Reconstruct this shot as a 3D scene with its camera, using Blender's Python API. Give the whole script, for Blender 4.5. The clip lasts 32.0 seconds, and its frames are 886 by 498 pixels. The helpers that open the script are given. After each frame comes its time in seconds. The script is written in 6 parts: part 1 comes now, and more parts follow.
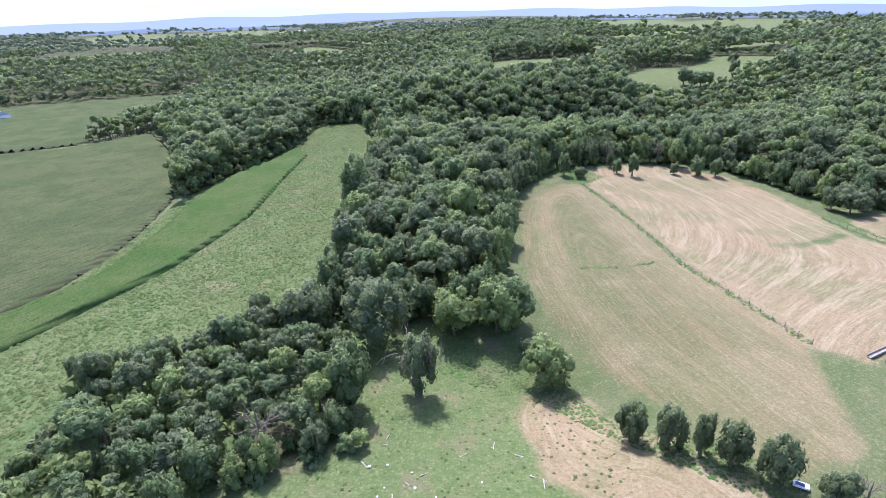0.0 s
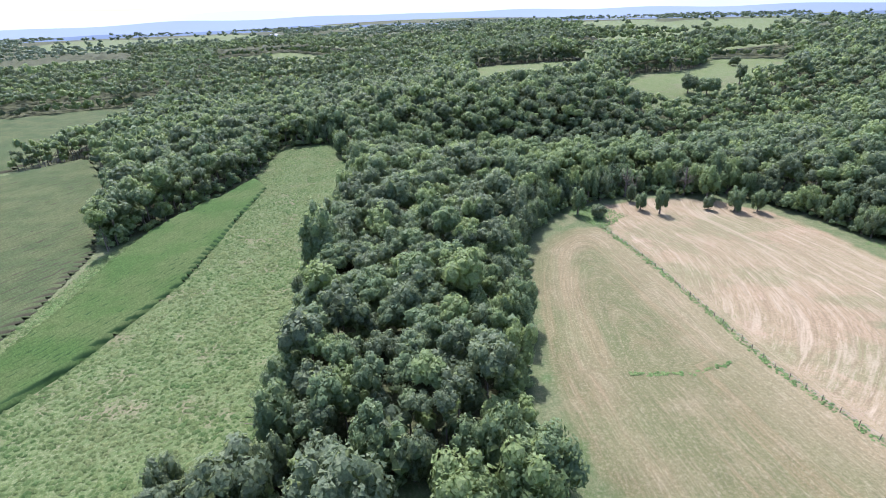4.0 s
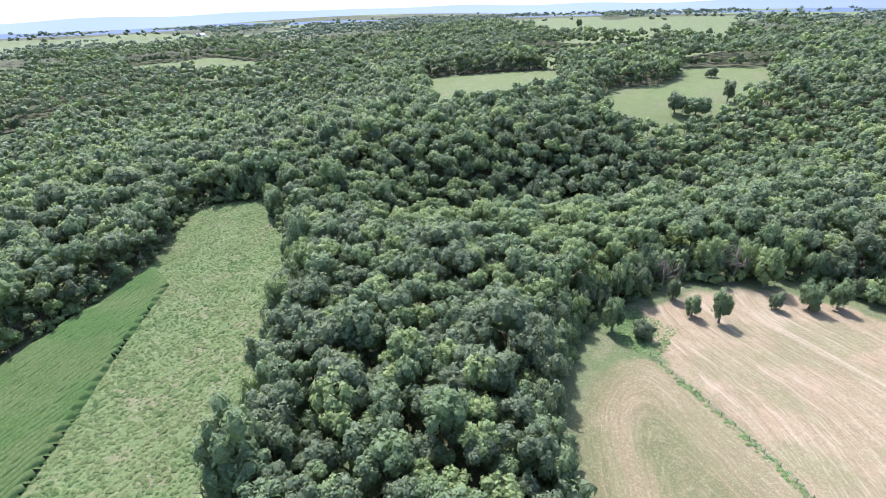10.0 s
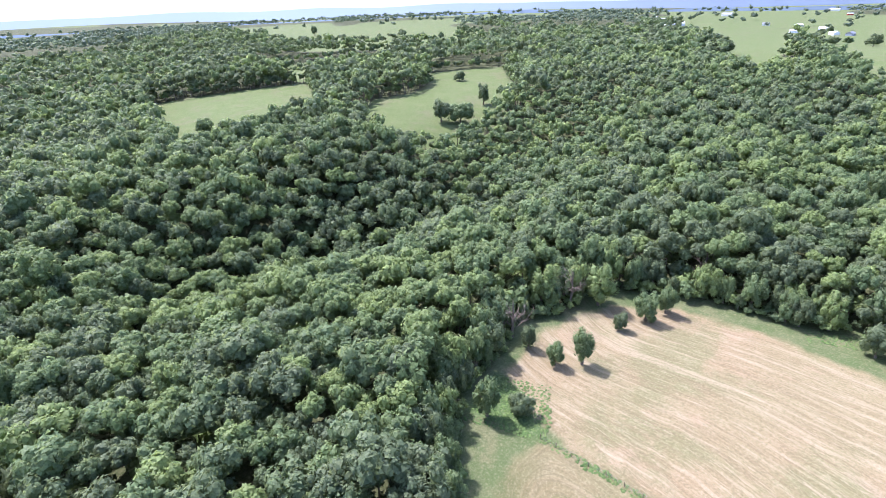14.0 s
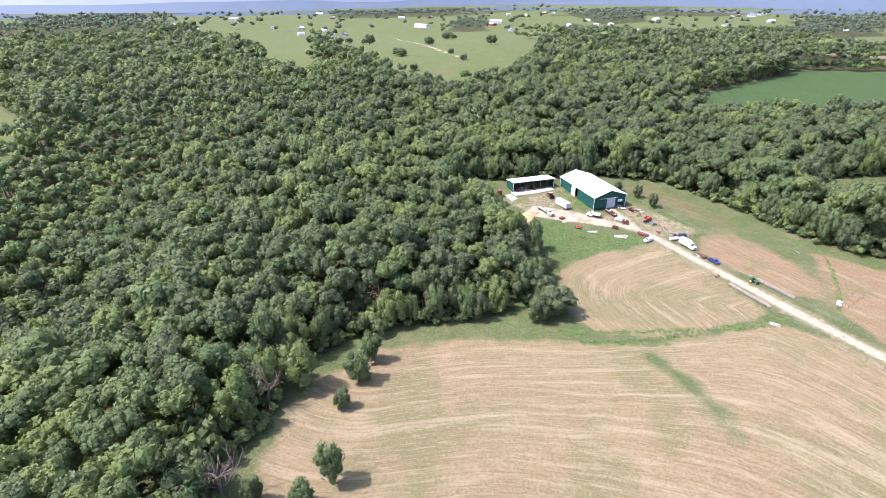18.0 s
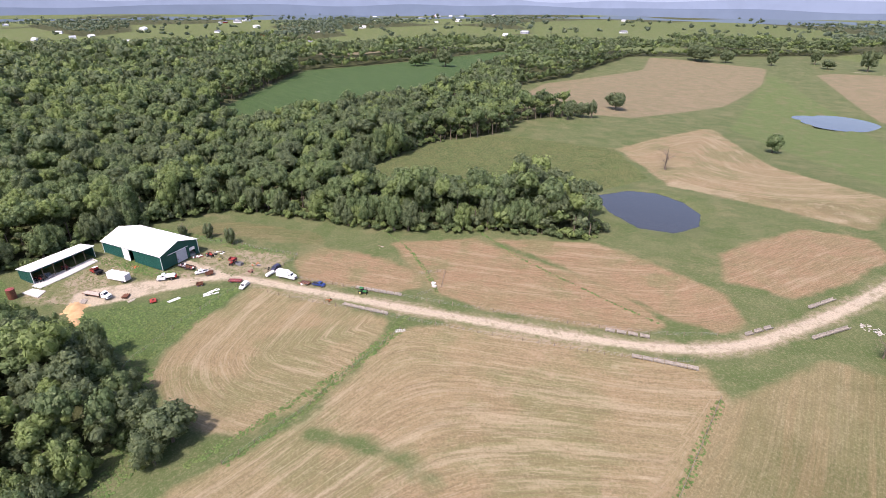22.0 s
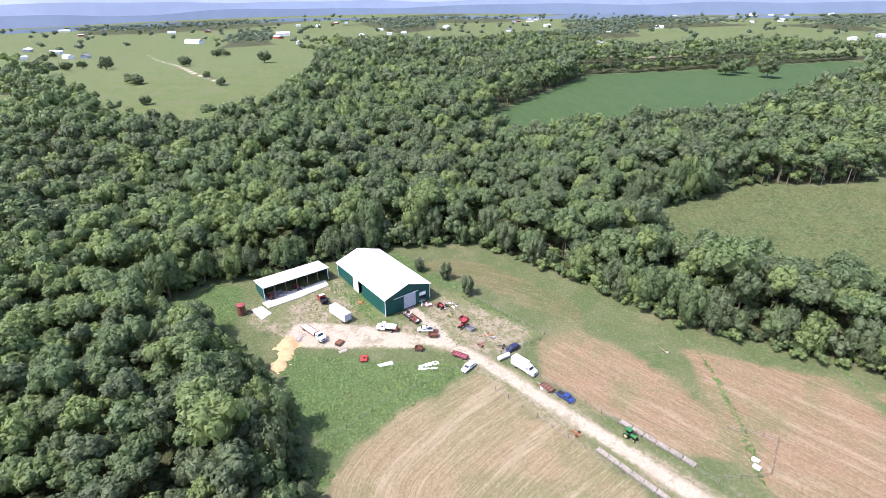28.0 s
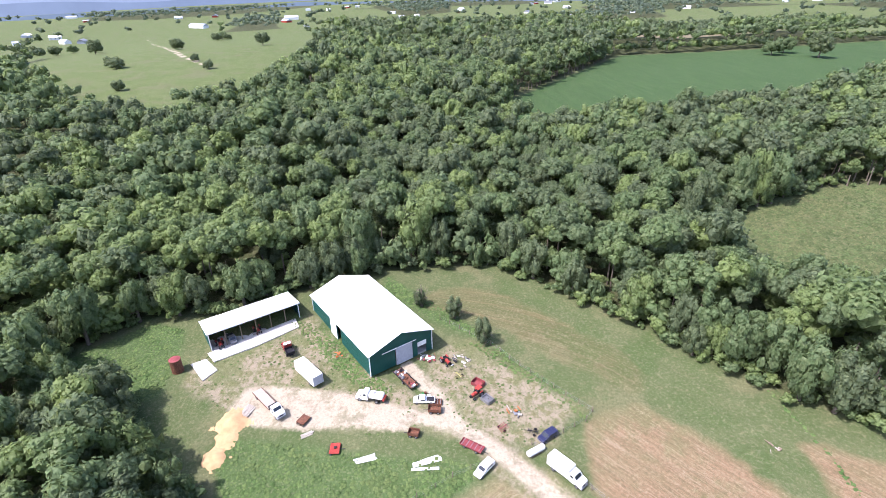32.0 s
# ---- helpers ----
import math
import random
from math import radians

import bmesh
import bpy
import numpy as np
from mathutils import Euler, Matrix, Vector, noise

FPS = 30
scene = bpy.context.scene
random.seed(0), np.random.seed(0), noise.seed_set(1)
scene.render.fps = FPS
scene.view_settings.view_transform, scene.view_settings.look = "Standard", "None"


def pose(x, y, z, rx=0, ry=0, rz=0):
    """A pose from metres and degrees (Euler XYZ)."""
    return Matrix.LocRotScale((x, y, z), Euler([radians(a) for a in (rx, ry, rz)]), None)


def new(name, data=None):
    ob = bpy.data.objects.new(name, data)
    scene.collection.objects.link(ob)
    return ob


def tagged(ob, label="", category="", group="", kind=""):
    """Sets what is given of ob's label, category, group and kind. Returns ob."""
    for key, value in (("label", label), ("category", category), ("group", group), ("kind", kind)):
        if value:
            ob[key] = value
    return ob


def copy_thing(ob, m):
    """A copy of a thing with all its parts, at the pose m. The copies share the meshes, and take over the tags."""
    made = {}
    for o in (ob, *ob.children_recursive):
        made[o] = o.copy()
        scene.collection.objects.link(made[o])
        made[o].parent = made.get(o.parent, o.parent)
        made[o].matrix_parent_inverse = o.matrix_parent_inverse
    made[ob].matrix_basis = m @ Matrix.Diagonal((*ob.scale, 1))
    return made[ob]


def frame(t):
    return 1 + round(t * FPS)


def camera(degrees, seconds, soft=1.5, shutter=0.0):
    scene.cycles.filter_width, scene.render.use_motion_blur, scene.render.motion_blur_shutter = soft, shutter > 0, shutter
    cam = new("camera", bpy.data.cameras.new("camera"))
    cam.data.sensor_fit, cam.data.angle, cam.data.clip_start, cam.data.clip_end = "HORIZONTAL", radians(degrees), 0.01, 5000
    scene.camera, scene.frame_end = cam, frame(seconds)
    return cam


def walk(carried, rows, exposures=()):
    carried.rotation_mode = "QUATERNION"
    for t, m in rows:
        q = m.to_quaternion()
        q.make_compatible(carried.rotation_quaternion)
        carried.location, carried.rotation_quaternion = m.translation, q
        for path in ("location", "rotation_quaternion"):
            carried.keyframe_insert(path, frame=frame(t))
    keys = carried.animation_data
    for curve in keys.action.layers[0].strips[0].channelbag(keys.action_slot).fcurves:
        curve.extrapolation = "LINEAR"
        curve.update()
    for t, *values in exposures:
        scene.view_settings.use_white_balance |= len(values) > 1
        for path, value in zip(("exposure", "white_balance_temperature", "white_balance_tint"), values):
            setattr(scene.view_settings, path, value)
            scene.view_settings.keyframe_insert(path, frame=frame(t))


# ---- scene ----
import itertools

cam = camera(80.6, 32.0, soft=0.8)
ROWS = [
    (0, 0.00, -0.00, 70.99, 0.00, -25.16, -1.40),
    (0.5, -0.09, 5.75, 71.15, -0.25, -25.13, -1.54),
    (1, -0.29, 12.03, 71.25, -0.29, -25.13, -1.64),
    (1.5, -0.54, 18.43, 71.27, -0.34, -25.09, -1.72),
    (2, -0.76, 24.67, 71.36, -0.31, -25.10, -1.79),
    (2.5, -1.01, 30.77, 71.45, -1.05, -25.11, -1.82),
    (3, -1.37, 36.85, 71.46, -2.03, -25.09, -1.77),
    (3.5, -1.69, 42.98, 71.46, -2.16, -25.09, -1.80),
    (5.5, -1.88, 68.40, 72.29, -2.41, -25.04, -2.05),
    (6, -1.66, 74.46, 73.53, -2.51, -25.04, -2.07),
    (6.5, -1.58, 80.47, 74.92, -2.69, -25.07, -2.04),
    (7, -1.83, 86.47, 76.27, -2.81, -25.13, -1.91),
    (7.5, -2.17, 92.53, 77.25, -2.46, -25.08, -1.85),
    (8, -2.50, 98.46, 77.93, -2.06, -25.88, -1.77),
    (8.5, -2.86, 104.11, 78.52, -2.52, -25.80, -1.69),
    (9, -3.54, 109.55, 79.26, -5.00, -25.80, -1.62),
    (9.5, -4.41, 114.93, 80.15, -7.29, -25.87, -1.66),
    (10, -5.02, 120.30, 80.92, -8.32, -25.87, -1.64),
    (10.5, -5.24, 125.77, 81.37, -9.17, -25.78, -1.70),
    (11, -5.13, 131.34, 81.65, -8.54, -25.74, -1.68),
    (11.5, -4.79, 136.59, 81.89, -10.22, -25.72, -1.71),
    (12, -4.76, 141.74, 82.22, -20.56, -25.97, -1.68),
    (12.5, -4.67, 147.13, 82.53, -27.42, -26.16, -1.86),
    (13, -3.99, 152.27, 82.79, -29.21, -26.19, -1.89),
    (13.5, -2.64, 156.97, 82.98, -32.67, -26.21, -1.94),
    (15.5, 4.30, 174.90, 83.49, -39.74, -26.09, -1.89),
    (16, 7.24, 178.62, 84.25, -43.70, -26.26, -1.83),
    (16.5, 10.26, 183.32, 84.26, -49.67, -26.53, -1.94),
    (17, 13.24, 188.82, 83.59, -58.25, -26.36, -1.47),
    (17.5, 16.47, 194.13, 83.28, -70.20, -26.63, -0.66),
    (18, 20.12, 198.15, 83.17, -83.25, -26.68, -0.25),
    (18.5, 23.94, 201.12, 82.85, -98.19, -26.50, -0.07),
    (19, 27.81, 203.42, 82.67, -114.59, -26.23, 0.20),
    (19.5, 31.73, 204.33, 82.80, -125.70, -26.20, 0.33),
    (20, 35.65, 203.56, 82.79, -136.43, -26.13, 0.22),
    (20.5, 39.91, 201.78, 82.54, -145.05, -25.97, 0.22),
    (21, 44.52, 199.00, 82.38, -147.22, -25.92, 0.32),
    (21.5, 48.86, 195.61, 82.47, -142.55, -25.97, 0.29),
    (22, 52.33, 192.45, 82.66, -131.92, -25.98, 0.31),
    (22.5, 54.93, 189.75, 82.87, -124.89, -26.04, 0.27),
    (23, 57.29, 187.37, 83.17, -122.31, -26.03, 0.15),
    (23.5, 60.25, 185.03, 83.40, -119.33, -26.08, 0.06),
    (24, 64.15, 182.81, 83.23, -115.17, -26.00, -0.04),
    (24.5, 68.49, 180.75, 82.92, -109.12, -25.96, -0.11),
    (25, 73.06, 178.90, 82.60, -105.53, -25.78, -0.21),
    (25.5, 77.91, 177.28, 82.43, -102.08, -25.72, -0.34),
    (27.5, 99.19, 172.66, 80.04, -103.13, -25.81, -0.74),
    (28, 104.82, 171.38, 79.88, -102.95, -25.93, -0.81),
    (28.5, 110.44, 169.99, 79.10, -102.65, -25.93, -0.86),
    (29, 116.00, 168.51, 77.73, -102.38, -25.90, -0.97),
    (29.5, 121.42, 166.98, 76.19, -102.05, -26.69, -1.08),
    (30, 126.63, 165.49, 75.05, -101.71, -26.91, -1.22),
    (30.5, 131.56, 164.13, 74.14, -101.55, -27.20, -1.28),
    (31, 136.36, 162.87, 73.18, -101.43, -27.23, -1.30),
    (31.5, 140.57, 161.69, 72.13, -101.30, -27.24, -1.36),
    (32, 144.00, 160.67, 70.95, -101.17, -27.22, -1.43),
]
# The plan below is in units of 1.25 m; walk, land and buildings share the factor.
SCALE = 1.25
walk(cam, [(t, pose(SCALE * x, SCALE * y, SCALE * z, 90 + pitch, 0, yaw) @ pose(0, 0, 0, 0, 0, roll)) for t, x, y, z, yaw, pitch, roll in ROWS],
     exposures=[(0, 1.42, 5560, 26), (9, 1.65, 5560, 26), (13, 1.78, 5600, 26), (16, 1.78, 5760, 26), (18, 1.44, 6100, 26), (20, 0.96, 6560, 27), (22, 0.98, 6580, 27), (25, 1.28, 6080, 25), (32, 1.40, 5940, 24)])

# ---- daylight: high sun in front of the first view, slightly to its left ----
SUN_ELEV, SUN_AZ = 57.0, 14.0      # degrees up; degrees from +y towards -x
world = bpy.data.worlds.new("sky")
scene.world = world
world.use_nodes = True
wn = world.node_tree.nodes
sky = wn.new("ShaderNodeTexSky")
sky.sky_type, sky.sun_disc = "NISHITA", False
sky.sun_elevation, sky.sun_rotation = radians(SUN_ELEV), radians(-SUN_AZ)
sky.air_density, sky.dust_density, sky.ozone_density = 1.0, 2.5, 1.6
wn["Background"].inputs["Strength"].default_value = 0.15
world.node_tree.links.new(sky.outputs["Color"], wn["Background"].inputs["Color"])
sun = new("sun", bpy.data.lights.new("sun", "SUN"))
sun.data.energy, sun.data.angle, sun.data.color = 3.2, radians(0.6), (1.0, 0.965, 0.92)
sun_from = Vector((-math.sin(radians(SUN_AZ)) * math.cos(radians(SUN_ELEV)), math.cos(radians(SUN_AZ)) * math.cos(radians(SUN_ELEV)), math.sin(radians(SUN_ELEV))))
sun.rotation_euler = (-sun_from).to_track_quat("-Z", "Y").to_euler()
tagged(sun, kind="structure")

rng = np.random.default_rng(7)

# ---- the lie of the land ----
RELIEF = [(gx, gy, 75) for gx in range(-120, 301, 70) for gy in range(-100, 381, 80)]
RELIEF += [(-300, 300, 200), (-330, 630, 250), (0, 520, 140), (170, 500, 140), (300, 520, 140), (420, 1150, 500), (550, -230, 200),
           (640, 230, 200), (160, -330, 160), (680, 520, 200), (420, 20, 150), (450, 300, 160)]
LIFT = [-0.3, -0.5, -0.2, -0.2, -2.1, -1.7, 0.5, -0.2, -0.6, -1.6, -1.5, -0.4, 0.4, 1.7, 1.9, 2.2, 0.7, -1.1, 1.2, 1.4, 1.8, 2.9, 2.7, 4.2, 1.0, -0.4, -0.5, 0.4, 1.0, -0.9, 0.6, -2.4, -4.5, -2.4, -1.5, 1.2, -1.0, -0.6, -0.9, -1.8, -1.1, -1.4, 1.9, -1.3, -1.6, 0.4, 0.7, 0.1, -0.4, -7.3, -13.5, 3.8, 2.3, 1.5, 18.8, 5.5, 18.5, -7.5, -3.9, -1.3, 5.8]
# the wooded ravine north of the mown fields, and the creek bottoms
RELIEF += [(15, 330, 30), (75, 338, 26), (140, 348, 30), (210, 375, 40), (-150, 620, 110), (330, 250, 45), (330, 120, 45), (20, 89, 15), (32, 73, 8)]
LIFT += [-19, -25, -22, -18, -14, -9, -6, -5, -1.5]
RELIEF, LIFT = np.array(RELIEF, float), np.array(LIFT, float)


def height(x, y):
    """The ground's height at places x, y (arrays)."""
    x, y = np.asarray(x, float), np.asarray(y, float)
    z = np.zeros(np.broadcast(x, y).shape)
    for (cx, cy, s), a in zip(RELIEF, LIFT):
        z = z + a * np.exp(-((x - cx) ** 2 + (y - cy) ** 2) / (2 * s * s))
    far = np.clip((np.hypot(x - 100, y - 150) - 900) / 1500, 0, 1)
    return z + far * (10 * np.sin(x / 330 + 1.3) * np.cos(y / 410) + 6)


def ground_z(x, y):
    return float(height(x, y))


def inside(poly, x, y):
    """Signed distance to a polygon's edge: positive inside."""
    p = np.array(poly, float)
    d = np.full(x.shape, 1e9)
    odd = np.zeros(x.shape, bool)
    for a, b in zip(p, np.roll(p, -1, 0)):
        e = b - a
        s = np.clip(((x - a[0]) * e[0] + (y - a[1]) * e[1]) / (e @ e + 1e-9), 0, 1)
        d = np.minimum(d, np.hypot(x - a[0] - s * e[0], y - a[1] - s * e[1]))
        cross = (a[1] > y) != (b[1] > y)
        with np.errstate(divide="ignore", invalid="ignore"):
            odd ^= cross & (x < (b[0] - a[0]) * (y - a[1]) / (b[1] - a[1]) + a[0])
    return np.where(odd, d, -d)


def along(line, x, y):
    """Distance to an open line."""
    p = np.array(line, float)
    d = np.full(x.shape, 1e9)
    for a, b in zip(p, p[1:]):
        e = b - a
        s = np.clip(((x - a[0]) * e[0] + (y - a[1]) * e[1]) / (e @ e + 1e-9), 0, 1)
        d = np.minimum(d, np.hypot(x - a[0] - s * e[0], y - a[1] - s * e[1]))
    return d


def smooth_line(line, step=2.0):
    """A line through the given places, rounded at its bends."""
    p = np.array(line, float)
    for _ in range(3):
        q = [p[0]]
        for a, b in zip(p, p[1:]):
            q += [0.75 * a + 0.25 * b, 0.25 * a + 0.75 * b]
        p = np.array(q + [p[-1]])
    return p


# ---- the plan: clearings, fields, lanes ----
def widened(poly, by):
    """The same clearing with its near side moved towards the flight's start."""
    p = np.array(poly, float)
    way = p.mean(0) / np.linalg.norm(p.mean(0))
    near = (p - p.mean(0)) @ way < 0
    return [tuple(k - way * by * f) for k, f in zip(p, near)]


STRIP = [(-84, 357), (-53, 354), (-38, 312), (-34, 277), (-36, 226), (-40, 186), (-36, 157), (-35, 130), (-32, 116), (-46, 115), (-72, 104), (-84, 96), (-76, 82), (-80, 68), (-92, 58),
         (-140, 10), (-330, -60), (-330, 60), (-126, 116), (-118, 143), (-118, 180), (-120, 222), (-114, 244), (-100, 274), (-85, 308), (-84, 330)]
BIG_CORN = [(-124, 232), (-134, 251), (-147, 284), (-168, 322), (-186, 350), (-207, 379), (-214, 381), (-247, 348), (-287, 331), (-400, 288), (-600, 215), (-600, 100), (-330, 20), (-126, 118), (-119, 146), (-117, 166), (-118, 190)]
UP_CORN = [(-246, 388), (-250, 358), (-288, 340), (-400, 298), (-640, 225), (-700, 420), (-470, 500), (-362, 574), (-283, 632), (-262, 600), (-250, 500), (-243, 420)]
DITCH = [(-206, 386), (-250, 360), (-288, 342), (-402, 300), (-402, 286), (-286, 329), (-246, 346), (-205, 378)]
CORN_STRIP = [(-82, 298), (-74, 286), (-77, 254), (-79, 200), (-90, 155), (-126, 78), (-200, 10), (-330, -20), (-330, 55), (-130, 116), (-112, 146), (-109, 180), (-112, 220), (-110, 244), (-99, 270)]
START = [(-38, 60), (-16, 70), (-19, 90), (-24, 112), (-10, 110), (2, 111), (14, 111), (22, 90), (30, 60), (20, 20), (-40, -60), (-60, 0), (-55, 40)]
FARM = [(17, 111), (17, 130), (21, 152), (26, 180), (31, 204), (42, 222), (55, 236), (68, 240), (84, 250), (104, 246), (116, 250), (131, 240), (138, 228),
        (146, 206), (154, 192), (168, 181), (186, 182), (194, 186), (208, 191), (217, 199), (229, 203), (234, 216), (248, 224), (258, 208), (257, 192), (262, 172),
        (267, 152), (265, 123), (244, 108), (226, 98), (202, 86), (173, 59), (141, 43), (142, 31), (155, 25), (176, 9), (196, 14), (206, 42), (238, 58),
        (270, 66), (290, -10), (275, -58), (290, -94), (272, -150), (320, -128), (392, -200), (400, -300), (480, -560), (300, -800), (0, -950),
        (-400, -700), (-300, -200), (-120, -120), (-60, -60), (20, 20), (26, 60)]
R_FIELD = [(26, 120), (27, 150), (34, 195), (48, 212), (58, 214), (64, 196), (66, 160), (68, 132), (73, 100), (72, 84), (64, 62), (52, 58), (44, 74), (34, 92)]
TIP_FIELD = [(66, 222), (72, 234), (92, 240), (114, 238), (128, 226), (134, 208), (136, 182), (134, 156), (140, 138), (146, 124), (138, 112), (104, 96), (84, 86), (77, 92), (73, 108), (69, 150), (67, 190)]
LEFT_FIELD = [(196, 140), (175, 131), (156, 125), (150, 134), (144, 152), (146, 168), (158, 175), (178, 174), (190, 160)]
PATCH_A = [(206, 122), (207, 112), (192, 103), (170, 99), (163, 104), (168, 112), (194, 126)]
PATCH_B = [(192, 90), (174, 69), (140, 68), (108, 70), (99, 74), (104, 82), (141, 99), (156, 101)]
PATCH_C = [(166, 63), (140, 45), (116, 46), (94, 50), (86, 58), (87, 66), (100, 69), (135, 64)]
PATCH_D = [(104, 24), (93, -15), (76, -22), (68, -11), (74, 20), (80, 36), (96, 40)]
EAST_FIELD = [(256, 150), (261, 142), (260, 131), (254, 121), (240, 112), (226, 104), (216, 101), (209, 106), (209, 114), (222, 124), (236, 133), (246, 146)]
ELLIPSE = [(30, 57), (24, 55), (18, 62), (16, 74), (19, 84), (25, 80), (29, 72), (36, 64), (44, 52), (40, 46)]
LOOP_FIELD = [(52, -8), (42, -22), (10, -46), (-20, -60), (-24, -40), (14, -10), (46, 14), (54, 10)]
TAN_FIELD = [(204, -84), (200, -190), (134, -102), (78, -78), (80, -34), (150, -38)]
PLOUGHED = [(361, -179), (391, -247), (390, -438), (461, -587), (299, -584), (258, -454), (236, -306), (252, -176), (312, -130)]
FAR_TAN = [(248, -588), (187, -624), (98, -480), (39, -372), (80, -330), (130, -340)]
SCRUB_FIELD = [(270, 66), (290, -10), (275, -58), (207, -80), (165, -40), (172, 4), (196, 12), (206, 42), (238, 58)]
WEED_PATCH = [(214, 188), (196, 184), (184, 176), (190, 164), (202, 142), (206, 149), (209, 160), (214, 172), (217, 180), (219, 188)]
DAMP_GREEN = [(286, -556), (149, -328), (65, -155), (10, -138), (89, -107), (193, -208)]
CATTLE_TRACK = [(113, -288), (43, -230), (-11, -145)]
LOW_WOOD = [(-92, 58), (-60, 40), (-40, 60), (-34, 112), (-84, 98)]
SHED_WEEDS = [(248, 223), (257, 208), (253, 200), (242, 199), (232, 201), (231, 206), (236, 215)]
BARN_WEEDS = [(254, 175), (241, 165), (229, 158.5), (224, 155), (222.5, 158), (226, 163), (234, 168), (245, 174), (251, 177)]
BACK_WEEDS = [(266, 152), (251, 142), (234, 132), (235, 136), (244, 144), (259, 154)]
BEANS = [(378, 84), (430, 62), (485, 6), (581, -87), (592, -209), (643, -480), (518, -345), (422, -180), (382, -80), (372, -35), (368, 46)]
PASTURE_E = [(392, 236), (420, 282), (470, 305), (560, 389), (729, 417), (828, 485), (1131, 507), (1196, 448), (1054, 306), (889, 122), (821, 131), (692, 144), (592, 168), (510, 178), (425, 200)]
PASTURE_NE = [(406, 345), (441, 387), (560, 450), (700, 560), (850, 646), (1103, 620), (900, 500), (729, 430), (560, 400), (470, 330)]
MEADOW_A = widened([(62, 664), (116, 657), (188, 641), (147, 530), (94, 498), (49, 478), (52, 540)], 20)
MEADOW_B = [(152, 474), (194, 520), (229, 518), (262, 542), (296, 596), (374, 582), (276, 455), (226, 428), (184, 412), (150, 420)]
MEADOW_C = widened([(189, 785), (361, 794), (362, 730), (615, 864), (597, 817), (326, 676), (188, 656)], 5)
MEADOW_D = widened([(432, 1749), (730, 1750), (475, 1171), (587, 950), (483, 837), (310, 943), (316, 1177)], 60)
MEADOW_W = widened([(-328, 972), (-226, 1023), (-128, 962), (-77, 963), (-147, 875), (-287, 911)], 70)
MEADOW_V = widened([(-383, 1433), (-151, 1906), (-88, 2080), (-233, 1380)], 150)
FAR_FIELDS = [[(880, 480), (1150, 640), (1500, 700), (1700, 450), (1500, 330), (1150, 330)], [(900, 110), (1250, 250), (1700, 250), (1750, 20), (1300, -40), (1000, 20)],
              [(1050, -150), (1300, -100), (1750, -200), (1700, -520), (1250, -420)], [(800, -520), (1000, -430), (1300, -560), (1250, -900), (950, -900)],
              [(-200, 1150), (0, 1250), (150, 1150), (60, 1000), (-120, 1020)], [(-600, 1300), (-420, 1500), (-150, 1450), (-250, 1250)],
              [(640, 880), (800, 1000), (1000, 900), (850, 740)], [(900, 700), (1100, 850), (1300, 780), (1050, 620)], [(300, -900), (600, -800), (800, -1150), (450, -1300)]]
FAR_SE_TAN = [(720, -240), (820, -130), (900, -330), (800, -470)]
FAR_S = [(150, -720), (-25, -830), (-72, -800), (-300, -500), (-60, -430), (45, -562)]
ROAD = [(223, 178), (221, 167), (218, 156), (213, 146), (204, 139), (189, 131), (171, 121.5), (139, 106.5), (103, 89), (87, 77), (79, 65), (72, 45), (66, 23), (61, -5), (53, -21), (37, -38), (-3, -75), (-80, -130)]
SPUR = [(212, 145), (219, 147), (226, 150), (230, 152)]
YARD = [(226, 187), (221, 183), (218, 174), (216.5, 164), (213, 154), (220, 156), (225, 165), (229, 175), (231, 184)]
YARD_SOIL = [(242, 196), (246, 176), (251, 172), (240, 166), (229, 159), (222, 152), (213, 152), (215, 160), (220, 174), (222, 186), (230, 193), (235, 198)]
PALE = [(236, 141), (231, 134), (222, 129), (211, 122), (204, 130), (206, 138), (212, 146), (227, 149)]
SWALES = [[(22, 136), (30, 138), (40, 134), (52, 133), (62, 136)], [(132, 158), (124, 152.5), (114, 148.5), (104, 147)]]
OLIVE_FIELD = [(150, -745), (-62, -790), (-60, -440), (80, -505)]
FAR_LANE = [(485, -631), (346, -606), (189, -637), (106, -496), (66, -422), (-30, -338), (-200, -260)]
EAST_LANE = [(1156, 473), (1015, 413), (860, 360), (715, 310), (595, 269), (545, 245)]
FENCES = {"fence_mid": [(60, 216), (64, 198), (66.5, 181), (68, 160), (69, 134), (71.5, 120), (74, 106), (77, 90)],
          "fence_left": [(148, 122), (144, 142), (140, 156), (138, 175)],
          "fence_corn": [(186, 182), (196, 164), (202, 148), (203, 142)]}
POND = [(166, 2), (160, -14), (150, -20), (138, -18), (127, -10), (122, 2), (125, 15), (136, 20), (152, 14)]
POND_FAR = [(186, -315), (160, -349), (125, -330), (131, -290), (159, -283)]
POND_Z, POND_FAR_Z = ground_z(143, -2) - 0.4, ground_z(155, -315) - 0.4
CLEAR = [STRIP, BIG_CORN, UP_CORN, DITCH, START, FARM, BEANS, PASTURE_E, PASTURE_NE, MEADOW_A, MEADOW_B, MEADOW_C, MEADOW_D, MEADOW_W, MEADOW_V, FAR_SE_TAN, FAR_S, OLIVE_FIELD] + FAR_FIELDS


def open_country(x, y):
    """Distance into the farm land that lies between the far woods."""
    reach = np.hypot(x - 60, y - 120)
    wave = np.sin(x / 210 + 1.7 * np.sin(y / 330)) * np.cos(y / 240 + 0.9 + x / 700) + 0.35 * np.sin(x / 90 + y / 130)
    bare = np.where((x > 350) | (y < -500), -0.12, 0.5)
    return np.where(reach > 900, (wave - bare) * 110, -60)


